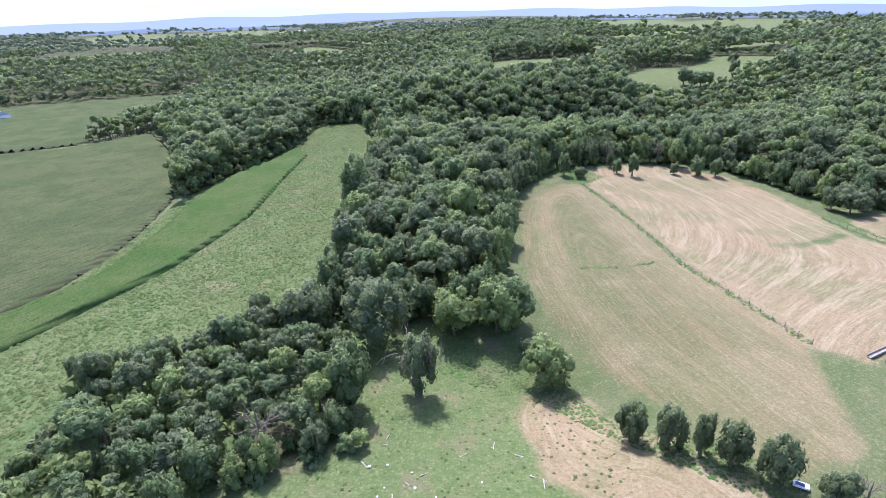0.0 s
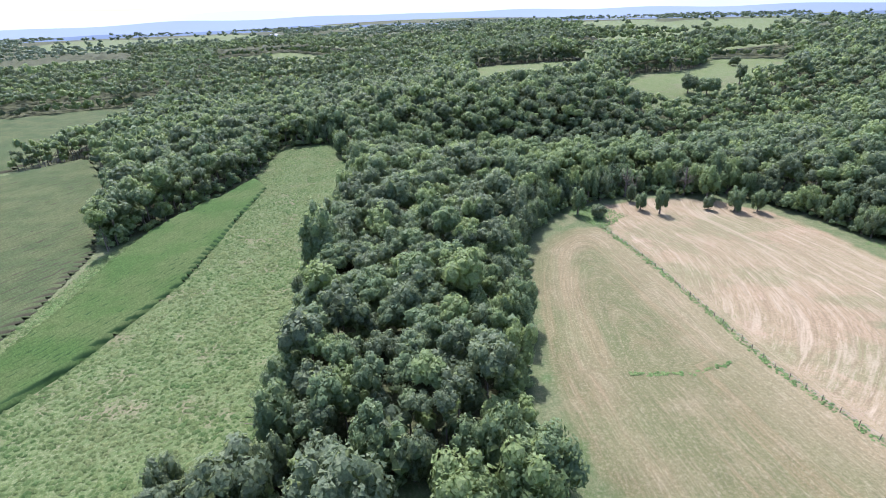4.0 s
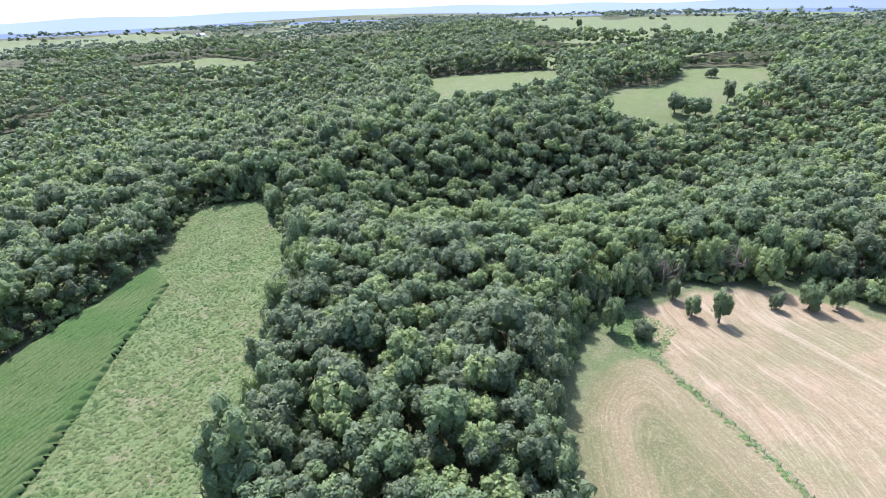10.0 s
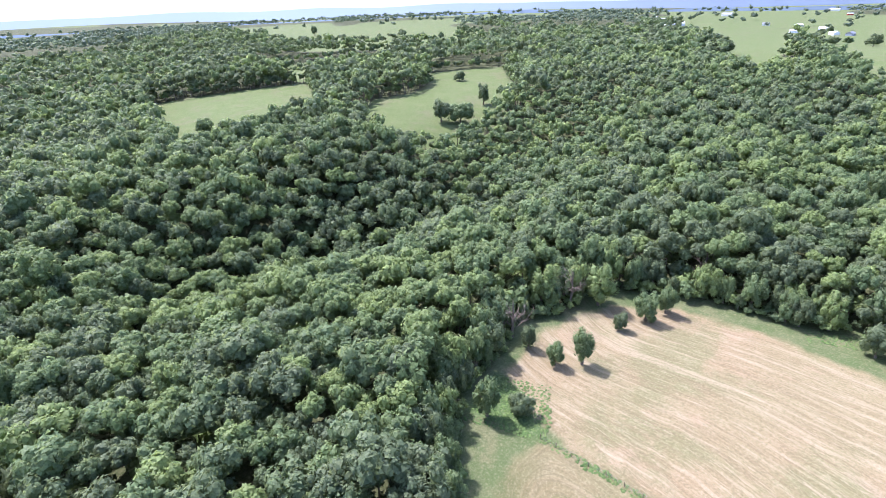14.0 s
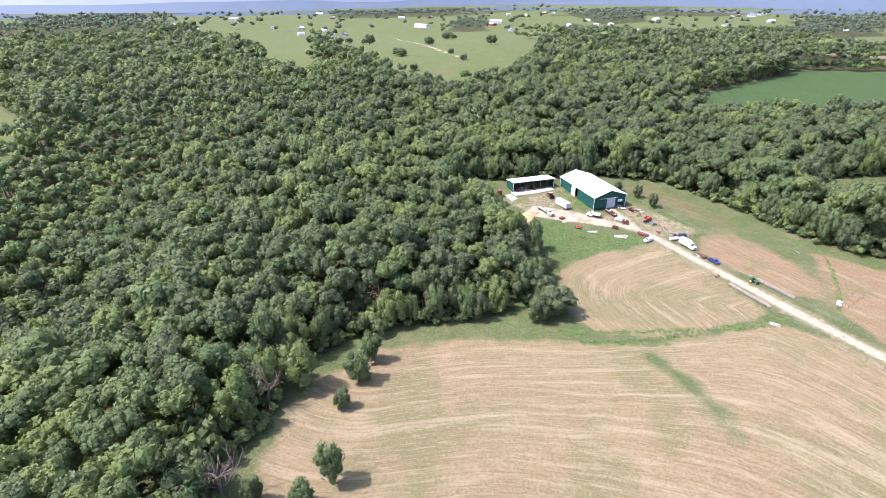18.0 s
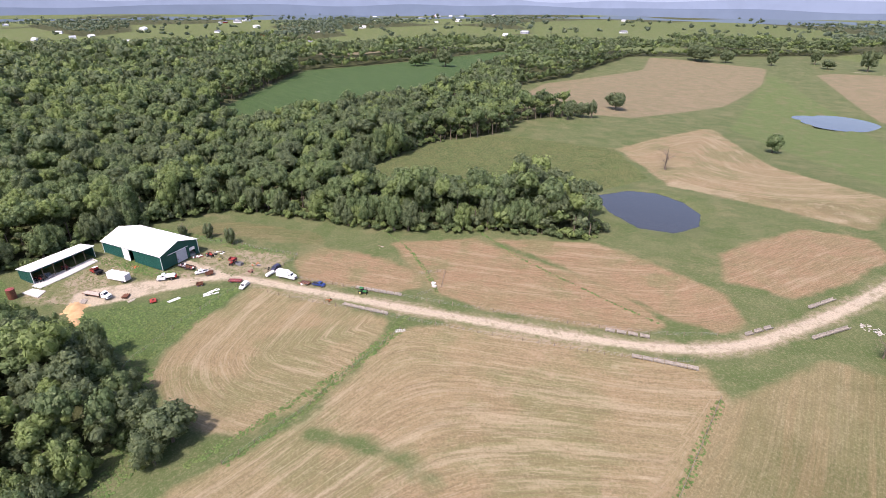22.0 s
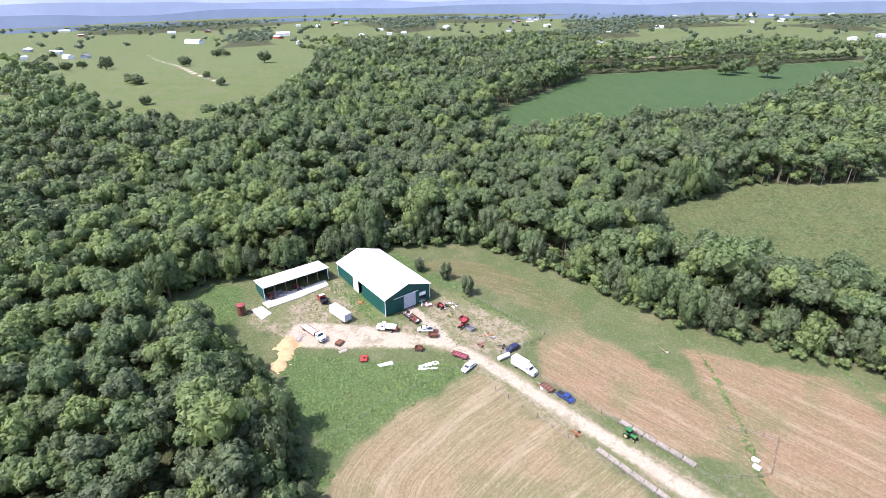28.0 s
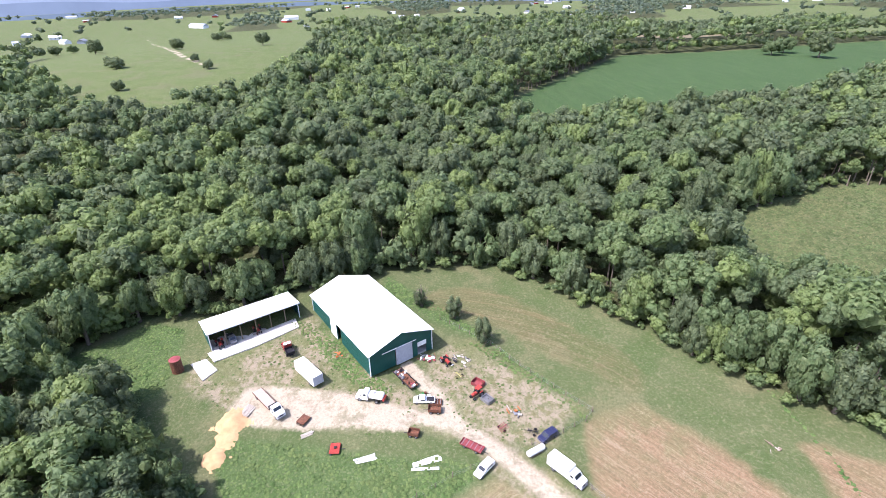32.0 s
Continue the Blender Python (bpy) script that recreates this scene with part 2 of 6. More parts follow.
def best(polys, x, y):
    d = np.full(x.shape, -60.0)
    for p in polys:
        d = np.maximum(d, inside(p, x, y))
    return d


# ---- materials ----
def material(name, rough=0.9, metal=0.0):
    m = bpy.data.materials.new(name)
    m.use_nodes = True
    b = m.node_tree.nodes["Principled BSDF"]
    b.inputs["Roughness"].default_value, b.inputs["Metallic"].default_value = rough, metal
    b.inputs["Specular IOR Level"].default_value = 0.25
    return m, m.node_tree.nodes, m.node_tree.links, b


class Net:
    """Short hand for node trees."""

    def __init__(self, m):
        self.n, self.l = m.node_tree.nodes, m.node_tree.links
        self.pos = self.n.new("ShaderNodeNewGeometry").outputs["Position"]

    def put(self, sock, v):
        if isinstance(v, bpy.types.NodeSocket):
            self.l.new(v, sock)
        else:
            sock.default_value = v

    def noise(self, scale, detail=4.0, rough=0.6, at=None, stretch=None, distortion=0.0):
        k = self.n.new("ShaderNodeTexNoise")
        k.inputs["Scale"].default_value, k.inputs["Detail"].default_value, k.inputs["Roughness"].default_value = scale, detail, rough
        k.inputs["Distortion"].default_value = distortion
        src = at or self.pos
        if stretch:
            mp = self.n.new("ShaderNodeMapping")
            mp.inputs["Rotation"].default_value = (0, 0, stretch[0])
            mp.inputs["Scale"].default_value = (stretch[1], stretch[2], 1)
            self.l.new(src, mp.inputs["Vector"])
            src = mp.outputs["Vector"]
        self.l.new(src, k.inputs["Vector"])
        return k.outputs["Fac"]

    def math(self, op, a, b=0.0, c=0.0):
        k = self.n.new("ShaderNodeMath")
        k.operation = op
        for s, v in zip(k.inputs, (a, b, c)):
            self.put(s, v)
        return k.outputs[0]

    def ramp(self, v, lo, hi):
        k = self.n.new("ShaderNodeMapRange")
        k.interpolation_type = "SMOOTHSTEP"
        self.put(k.inputs["Value"], v)
        k.inputs["From Min"].default_value, k.inputs["From Max"].default_value = lo, hi
        return k.outputs["Result"]

    def mix(self, f, a, b):
        k = self.n.new("ShaderNodeMix")
        k.data_type = "RGBA"
        self.put(k.inputs["Factor"], f)
        for s, v in ((k.inputs["A"], a), (k.inputs["B"], b)):
            self.put(s, (*v, 1) if isinstance(v, tuple) and len(v) == 3 else v)
        return k.outputs["Result"]

    def attr(self, name):
        k = self.n.new("ShaderNodeAttribute")
        k.attribute_name = name
        return k.outputs["Fac"]

    def island(self):
        return self.n.new("ShaderNodeNewGeometry").outputs["Random Per Island"]

    def object_random(self):
        return self.n.new("ShaderNodeObjectInfo").outputs["Random"]

    def bump(self, v, strength, dist, into):
        k = self.n.new("ShaderNodeBump")
        k.inputs["Strength"].default_value, k.inputs["Distance"].default_value = strength, dist
        self.l.new(v, k.inputs["Height"])
        self.l.new(k.outputs["Normal"], into.inputs["Normal"])


def make_ground_material():
    m, n, l, b = material("field_ground", 0.95)
    b.inputs["Specular IOR Level"].default_value = 0.1
    t = Net(m)
    big, mid, fine, grain = t.noise(0.02, 3), t.noise(0.09, 5), t.noise(0.6, 5, 0.65), t.noise(3.0, 4, 0.7)
    blot = t.noise(0.045, 6, 0.68)
    wob = t.math("MULTIPLY_ADD", fine, 3.0, -1.5)
    wob2 = t.math("MULTIPLY_ADD", mid, 7.0, -3.5)

    def mask(name, soft, w):
        v = t.math("ADD", t.attr(name), w)
        return t.ramp(v, -soft, soft)

    def some(v, lo, hi, share):
        return t.math("MULTIPLY", t.ramp(v, lo, hi), share)

    # pasture grass
    grass = t.mix(t.ramp(mid, 0.3, 0.7), (0.068, 0.092, 0.032), (0.096, 0.110, 0.047))
    grass = t.mix(some(blot, 0.52, 0.64, 0.55), grass, (0.140, 0.128, 0.065))
    grass = t.mix(some(blot, 0.46, 0.36, 0.65), grass, (0.058, 0.088, 0.027))
    grass = t.mix(some(fine, 0.52, 0.70, 0.6), grass, (0.132, 0.130, 0.062))
    grass = t.mix(some(grain, 0.52, 0.36, 0.5), grass, (0.032, 0.050, 0.013))
    # mown hay ground: stubble, bare pinkish soil and swaths in rows
    drift = t.math("MULTIPLY", big, 2.5)
    sep = t.n.new("ShaderNodeSeparateXYZ")
    t.l.new(t.pos, sep.inputs[0])
    across = t.math("ADD", t.attr("run"), drift)

    def rows(scale, slow, detail=3.0):
        """Streaks that run along the mowing rows."""
        k = t.n.new("ShaderNodeCombineXYZ")
        t.put(k.inputs[0], t.math("MULTIPLY", across, scale))
        t.put(k.inputs[1], t.math("MULTIPLY", sep.outputs[0], slow))
        t.put(k.inputs[2], t.math("MULTIPLY", sep.outputs[1], slow))
        return t.noise(1.0, detail, 0.65, at=k.outputs[0])

    streak, swath, wisp = rows(1.7, 0.04), rows(0.34, 0.02), rows(3.4, 0.16, 4.0)
    cut = t.ramp(t.math("SINE", t.math("MULTIPLY", across, 3.3)), 0.4, 0.95)
    cut = t.math("MULTIPLY", cut, t.ramp(t.noise(0.05, 4, 0.6), 0.42, 0.58))
    straw = t.mix(t.ramp(big, 0.35, 0.65), (0.202, 0.150, 0.083), (0.182, 0.149, 0.078))
    straw = t.mix(some(t.noise(0.028, 5, 0.62), 0.47, 0.60, 0.8), straw, (0.128, 0.124, 0.055))
    straw = t.mix(some(blot, 0.44, 0.34, 0.6), straw, (0.245, 0.176, 0.108))
    straw = t.mix(some(swath, 0.52, 0.64, 0.65), straw, (0.265, 0.216, 0.134))
    straw = t.mix(some(streak, 0.52, 0.60, 0.40), straw, (0.138, 0.104, 0.056))
    straw = t.mix(some(streak, 0.45, 0.34, 0.3), straw, (0.270, 0.222, 0.140))
    straw = t.mix(t.math("MULTIPLY", cut, 0.26), straw, (0.118, 0.088, 0.046))
    straw = t.mix(some(wisp, 0.52, 0.64, 0.38), straw, (0.134, 0.106, 0.056))
    straw = t.mix(some(wisp, 0.46, 0.36, 0.38), straw, (0.280, 0.236, 0.154))
    # greener hay ground
    pale = t.mix(t.ramp(big, 0.35, 0.62), (0.077, 0.091, 0.032), (0.103, 0.098, 0.042))
    pale = t.mix(some(rows(0.30, 0.012, 2.0), 0.50, 0.64, 0.5), pale, (0.166, 0.121, 0.062))
    pale = t.mix(some(t.noise(0.035, 5, 0.65), 0.53, 0.64, 0.45), pale, (0.184, 0.147, 0.083))
    pale = t.mix(some(blot, 0.48, 0.38, 0.4), pale, (0.124, 0.096, 0.048))
    pale = t.mix(some(streak, 0.50, 0.60, 0.35), pale, (0.074, 0.079, 0.031))
    pale = t.mix(some(streak, 0.46, 0.36, 0.25), pale, (0.184, 0.147, 0.085))
    pale = t.mix(t.math("MULTIPLY", cut, 0.22), pale, (0.073, 0.071, 0.029))
    pale = t.mix(some(wisp, 0.52, 0.64, 0.35), pale, (0.070, 0.069, 0.029))
    pale = t.mix(some(wisp, 0.46, 0.36, 0.22), pale, (0.195, 0.169, 0.098))
    # reddish mown patches across the lane
    rust = t.mix(t.ramp(mid, 0.35, 0.65), (0.198, 0.130, 0.075), (0.172, 0.130, 0.069))
    rust = t.mix(some(streak, 0.5, 0.62, 0.45), rust, (0.128, 0.100, 0.050))
    rust = t.mix(some(swath, 0.52, 0.66, 0.6), rust, (0.262, 0.198, 0.126))
    rust = t.mix(some(blot, 0.52, 0.64, 0.7), rust, (0.122, 0.116, 0.051))
    rust = t.mix(some(wisp, 0.52, 0.64, 0.5), rust, (0.115, 0.088, 0.044))
    rust = t.mix(some(wisp, 0.46, 0.36, 0.4), rust, (0.262, 0.204, 0.134))
    # rank weeds
    weeds = t.mix(t.ramp(fine, 0.3, 0.7), (0.045, 0.079, 0.023), (0.072, 0.110, 0.036))
    scrub = t.mix(t.ramp(fine, 0.3, 0.7), (0.060, 0.094, 0.027), (0.092, 0.120, 0.042))
    scrub = t.mix(t.ramp(mid, 0.5, 0.7), scrub, (0.114, 0.112, 0.054))
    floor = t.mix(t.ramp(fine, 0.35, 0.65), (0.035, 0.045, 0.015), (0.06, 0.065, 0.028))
    meadow = t.mix(t.ramp(mid, 0.3, 0.7), (0.075, 0.105, 0.029), (0.094, 0.116, 0.041))
    meadow = t.mix(some(blot, 0.5, 0.64, 0.6), meadow, (0.106, 0.106, 0.053))
    meadow = t.mix(t.ramp(fine, 0.5, 0.8), meadow, (0.065, 0.086, 0.026))
    beans = t.mix(t.ramp(t.noise(0.5, 3, 0.5, stretch=(0.595, 0.051, 0.425)), 0.35, 0.65), (0.029, 0.063, 0.018), (0.037, 0.075, 0.022))
    plough = t.mix(t.ramp(mid, 0.3, 0.7), (0.176, 0.139, 0.084), (0.135, 0.121, 0.066))
    gravel = t.mix(t.ramp(grain, 0.3, 0.7), (0.305, 0.255, 0.182), (0.375, 0.322, 0.236))
    gravel = t.mix(t.ramp(t.noise(0.35, 5, 0.7), 0.50, 0.72), gravel, (0.225, 0.188, 0.132))
    gravel = t.mix(some(t.noise(0.16, 5, 0.7), 0.54, 0.64, 0.6), gravel, (0.155, 0.142, 0.082))
    worn = t.mix(t.ramp(fine, 0.42, 0.62), (0.225, 0.186, 0.128), (0.128, 0.122, 0.056))
    worn = t.mix(some(blot, 0.48, 0.58, 0.8), worn, (0.098, 0.112, 0.042))
    worn = t.mix(some(t.noise(0.22, 5, 0.7), 0.52, 0.62, 0.7), worn, (0.090, 0.108, 0.040))
    # drier ground along the fence and by the lane
    pale = t.mix(t.math("MULTIPLY", t.ramp(t.math("ADD", t.attr("dry"), t.math("MULTIPLY", wob2, 2.0)), -5.0, 9.0), 0.55), pale, t.mix(0.35, straw, (0.205, 0.160, 0.090)))
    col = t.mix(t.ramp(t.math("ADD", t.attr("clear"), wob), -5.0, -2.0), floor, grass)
    for name, shade, soft, w in (("meadow", meadow, 2.0, wob), ("scrub", scrub, 1.5, wob), ("weeds", weeds, 1.2, wob), ("beans", beans, 2.0, wob), ("plough", plough, 2.0, wob),
                                 ("hay_a", straw, 1.6, wob2), ("hay_b", pale, 1.6, wob2), ("rust", rust, 1.4, wob2), ("worn", worn, 1.4, wob2), ("gravel", gravel, 0.7, wob)):
        col = t.mix(mask(name, soft, w), col, shade)
    clump = t.noise(1.5, 3, 0.6)
    col = t.mix(some(clump, 0.52, 0.64, 0.4), col, t.mix(0.6, col, (0.05, 0.062, 0.022)))
    col = t.mix(some(clump, 0.46, 0.36, 0.3), col, t.mix(0.5, col, (0.34, 0.30, 0.19)))
    speck = t.noise(5.0, 4, 0.78)
    col = t.mix(some(speck, 0.5, 0.66, 0.5), col, t.mix(0.6, col, (0.045, 0.042, 0.018)))
    col = t.mix(some(speck, 0.46, 0.32, 0.4), col, t.mix(0.5, col, (0.40, 0.36, 0.27)))
    l.new(col, b.inputs["Base Color"])
    t.bump(t.math("ADD", fine, t.math("MULTIPLY", grain, 0.5)), 0.7, 0.3, b)
    return m


GROUND = make_ground_material()


def steps(lo, hi, near_lo, near_hi, fine, growth=1.055):
    """Coordinates that are dense from near_lo to near_hi and widen outwards."""
    mid = list(np.arange(near_lo, near_hi + fine, fine))
    up, s = [mid[-1]], fine
    while up[-1] < hi:
        s *= growth
        up.append(up[-1] + s)
    down, s = [mid[0]], fine
    while down[-1] > lo:
        s *= growth
        down.append(down[-1] - s)
    return np.array(down[:0:-1] + mid + up[1:])


def build_ground():
    xs, ys = steps(-5000, 5000, -120, 290, 1.4), steps(-5000, 5000, -60, 300, 1.4)
    gx, gy = np.meshgrid(xs, ys)
    x, y = gx.ravel(), gy.ravel()
    z = height(x, y)
    for shape, level in ((POND, POND_Z), (POND_FAR, POND_FAR_Z)):
        d = inside(shape, x, y)
        t = np.clip((d + 9) / 8, 0, 1)
        z = z * (1 - t) + t * (level + 0.45) - 2.0 * np.clip((d + 1.0) / 3, 0, 1)
    z = z + 0.12 * np.sin(x * 0.9) * np.sin(y * 0.8 + x * 0.2)
    nx, ny = len(xs), len(ys)
    i = np.arange(nx * ny).reshape(ny, nx)
    quads = np.stack([i[:-1, :-1], i[:-1, 1:], i[1:, 1:], i[1:, :-1]], -1).reshape(-1, 4)
    me = bpy.data.meshes.new("ground")
    me.vertices.add(len(x))
    me.vertices.foreach_set("co", np.stack([x, y, z], -1).ravel())
    me.loops.add(quads.size)
    me.loops.foreach_set("vertex_index", quads.ravel())
    me.polygons.add(len(quads))
    me.polygons.foreach_set("loop_start", np.arange(0, quads.size, 4))
    me.update()
    me.shade_smooth()
    road = smooth_line(ROAD)
    lanes = np.maximum.reduce([1.5 - along(road, x, y), 1.5 - along(SPUR, x, y), inside(YARD, x, y), 2.0 - along(FAR_LANE, x, y), 2.5 - along(EAST_LANE, x, y)])
    far_open = open_country(x, y)
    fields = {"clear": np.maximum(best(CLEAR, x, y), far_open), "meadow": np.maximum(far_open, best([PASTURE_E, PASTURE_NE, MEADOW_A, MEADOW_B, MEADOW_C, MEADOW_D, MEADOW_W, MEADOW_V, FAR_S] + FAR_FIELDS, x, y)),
              "scrub": best([STRIP, START, SCRUB_FIELD, DAMP_GREEN, DITCH], x, y), "weeds": np.maximum(best([WEED_PATCH, LOW_WOOD, SHED_WEEDS, BACK_WEEDS, [(60, 216), (52, 232), (66, 238), (72, 226)]], x, y), 0.9 - along(SWALES[0], x, y)), "beans": best([BEANS], x, y),
              "plough": best([PLOUGHED, FAR_TAN, FAR_SE_TAN, OLIVE_FIELD], x, y), "hay_a": np.minimum(best([TIP_FIELD, LEFT_FIELD, TAN_FIELD, ELLIPSE], x, y) + 3.2, along(SWALES[1], x, y) - 1.6), "hay_b": np.maximum(best([R_FIELD, LOOP_FIELD], x, y) + 2.2, inside(EAST_FIELD, x, y) - 4),
              "rust": best([PATCH_A, PATCH_B, PATCH_C, PATCH_D], x, y) + 1.3, "worn": np.maximum.reduce([inside(PALE, x, y), inside(YARD_SOIL, x, y), 3.0 - along(road, x, y), 2.6 - along(CATTLE_TRACK, x, y)]), "gravel": lanes}
    run = 3 + along(road, x, y)

    def bend(one, two, sharp=2.2):
        """Distance to two lines at once, rounded where they meet."""
        p, q = along(smooth_line(one), x, y) + 3, along(smooth_line(two), x, y) + 3
        return (p**-sharp + q**-sharp) ** (-1 / sharp)

    lane_side = [(147, 124), (126, 112), (104, 100), (86, 88), (70, 70)]
    for shape, rows in ((TIP_FIELD, bend(lane_side, [(128, 232), (137, 205), (138, 180), (142, 150), (147, 126)])),
                        (LEFT_FIELD, along(smooth_line([(204, 140), (196, 158), (182, 178), (158, 182), (138, 172)]), x, y)),
                        (R_FIELD, along(smooth_line([(84, 50), (76, 84), (72, 100), (68, 132), (66, 160), (62, 230)]), x, y)),
                        (ELLIPSE, along(smooth_line(ELLIPSE + ELLIPSE[:1]), x, y)), (TAN_FIELD, along(smooth_line(TAN_FIELD[:3]), x, y))):
        run = np.where(inside(shape, x, y) > -5, rows, run)
    upper = bend([(69, 132), (67, 160), (62, 210)], [(24, 132), (24, 150), (32, 198), (46, 214), (60, 216)], 3.0)
    run = np.where((inside(R_FIELD, x, y) > -5) & (y > 137), upper, run)
    fields["run"] = run
    fields["dry"] = np.maximum.reduce([11 - along(FENCES["fence_mid"] + [(74, 74), (66, 60)], x, y), 16 - np.hypot(x - 66, y - 76), 4 - np.abs(inside(R_FIELD, x, y) - 6)])
    for name, v in fields.items():
        me.attributes.new(name, "FLOAT", "POINT").data.foreach_set("value", np.clip(v, -40, 60).astype(np.float32))
    me.materials.append(GROUND)
    return tagged(new("ground", me), "rolling farm land with mown hay fields, pasture and gravel lane", "ground", kind="structure")


build_ground()

# ---- trees ----
def make_leaf_material(name, dark, mid, light, warm):
    m, n, l, b = material(name, 0.62)
    b.inputs["Specular IOR Level"].default_value = 0.2
    t = Net(m)
    tint, rnd = t.attr("tint"), t.island()
    c = t.mix(t.ramp(tint, 0.0, 0.55), dark, mid)
    c = t.mix(t.ramp(tint, 0.5, 1.0), c, light)
    c = t.mix(t.math("MULTIPLY", t.ramp(rnd, 0.55, 1.0), 0.5), c, warm)
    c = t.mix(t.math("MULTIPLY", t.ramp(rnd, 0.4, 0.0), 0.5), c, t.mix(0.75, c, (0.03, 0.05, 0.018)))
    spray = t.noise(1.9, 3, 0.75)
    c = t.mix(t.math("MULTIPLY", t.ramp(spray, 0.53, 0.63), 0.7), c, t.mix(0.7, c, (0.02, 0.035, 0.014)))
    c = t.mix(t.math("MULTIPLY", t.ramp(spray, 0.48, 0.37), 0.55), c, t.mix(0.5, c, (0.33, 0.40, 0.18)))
    l.new(c, b.inputs["Base Color"])
    thin = n.new("ShaderNodeBsdfTranslucent")
    l.new(t.mix(0.35, c, (0.30, 0.36, 0.12)), thin.inputs["Color"])
    mix = n.new("ShaderNodeMixShader")
    mix.inputs["Fac"].default_value = 0.5
    l.new(b.outputs["BSDF"], mix.inputs[1])
    l.new(thin.outputs["BSDF"], mix.inputs[2])
    l.new(mix.outputs["Shader"], n["Material Output"].inputs["Surface"])
    return m


# leaves of the far woods: distance haze is painted into the blue-green
HAZED_LEAF = make_leaf_material("hazed_far_foliage", (0.108, 0.148, 0.118), (0.130, 0.175, 0.125), (0.165, 0.205, 0.135), (0.180, 0.215, 0.150))
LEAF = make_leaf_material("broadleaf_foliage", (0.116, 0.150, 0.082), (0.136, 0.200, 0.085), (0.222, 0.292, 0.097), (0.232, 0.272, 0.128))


def make_bark():
    m, n, l, b = material("bark", 0.95)
    t = Net(m)
    c = t.mix(t.ramp(t.noise(3.0, 5, 0.7, stretch=(0, 3, 3)), 0.35, 0.65), (0.09, 0.07, 0.05), (0.20, 0.165, 0.125))
    l.new(c, b.inputs["Base Color"])
    t.bump(t.noise(6.0, 4), 0.7, 0.05, b)
    return m


BARK = make_bark()


GOLDEN = math.pi * (3 - math.sqrt(5))


def ball_faces():
    """The twenty faces of an icosahedron of radius 1."""
    g = (1 + math.sqrt(5)) / 2
    v = np.array([(-1, g, 0), (1, g, 0), (-1, -g, 0), (1, -g, 0), (0, -1, g), (0, 1, g), (0, -1, -g), (0, 1, -g), (g, 0, -1), (g, 0, 1), (-g, 0, -1), (-g, 0, 1)]) / math.sqrt(1 + g * g)
    near = np.linalg.norm(v[:, None] - v[None], axis=2) < 1.1
    return np.array([(v[a], v[b], v[c]) if np.dot(np.cross(v[b] - v[a], v[c] - v[a]), v[a]) > 0 else (v[a], v[c], v[b])
                     for a, b, c in itertools.combinations(range(12), 3) if near[a, b] and near[b, c] and near[a, c]])


BALL = ball_faces()


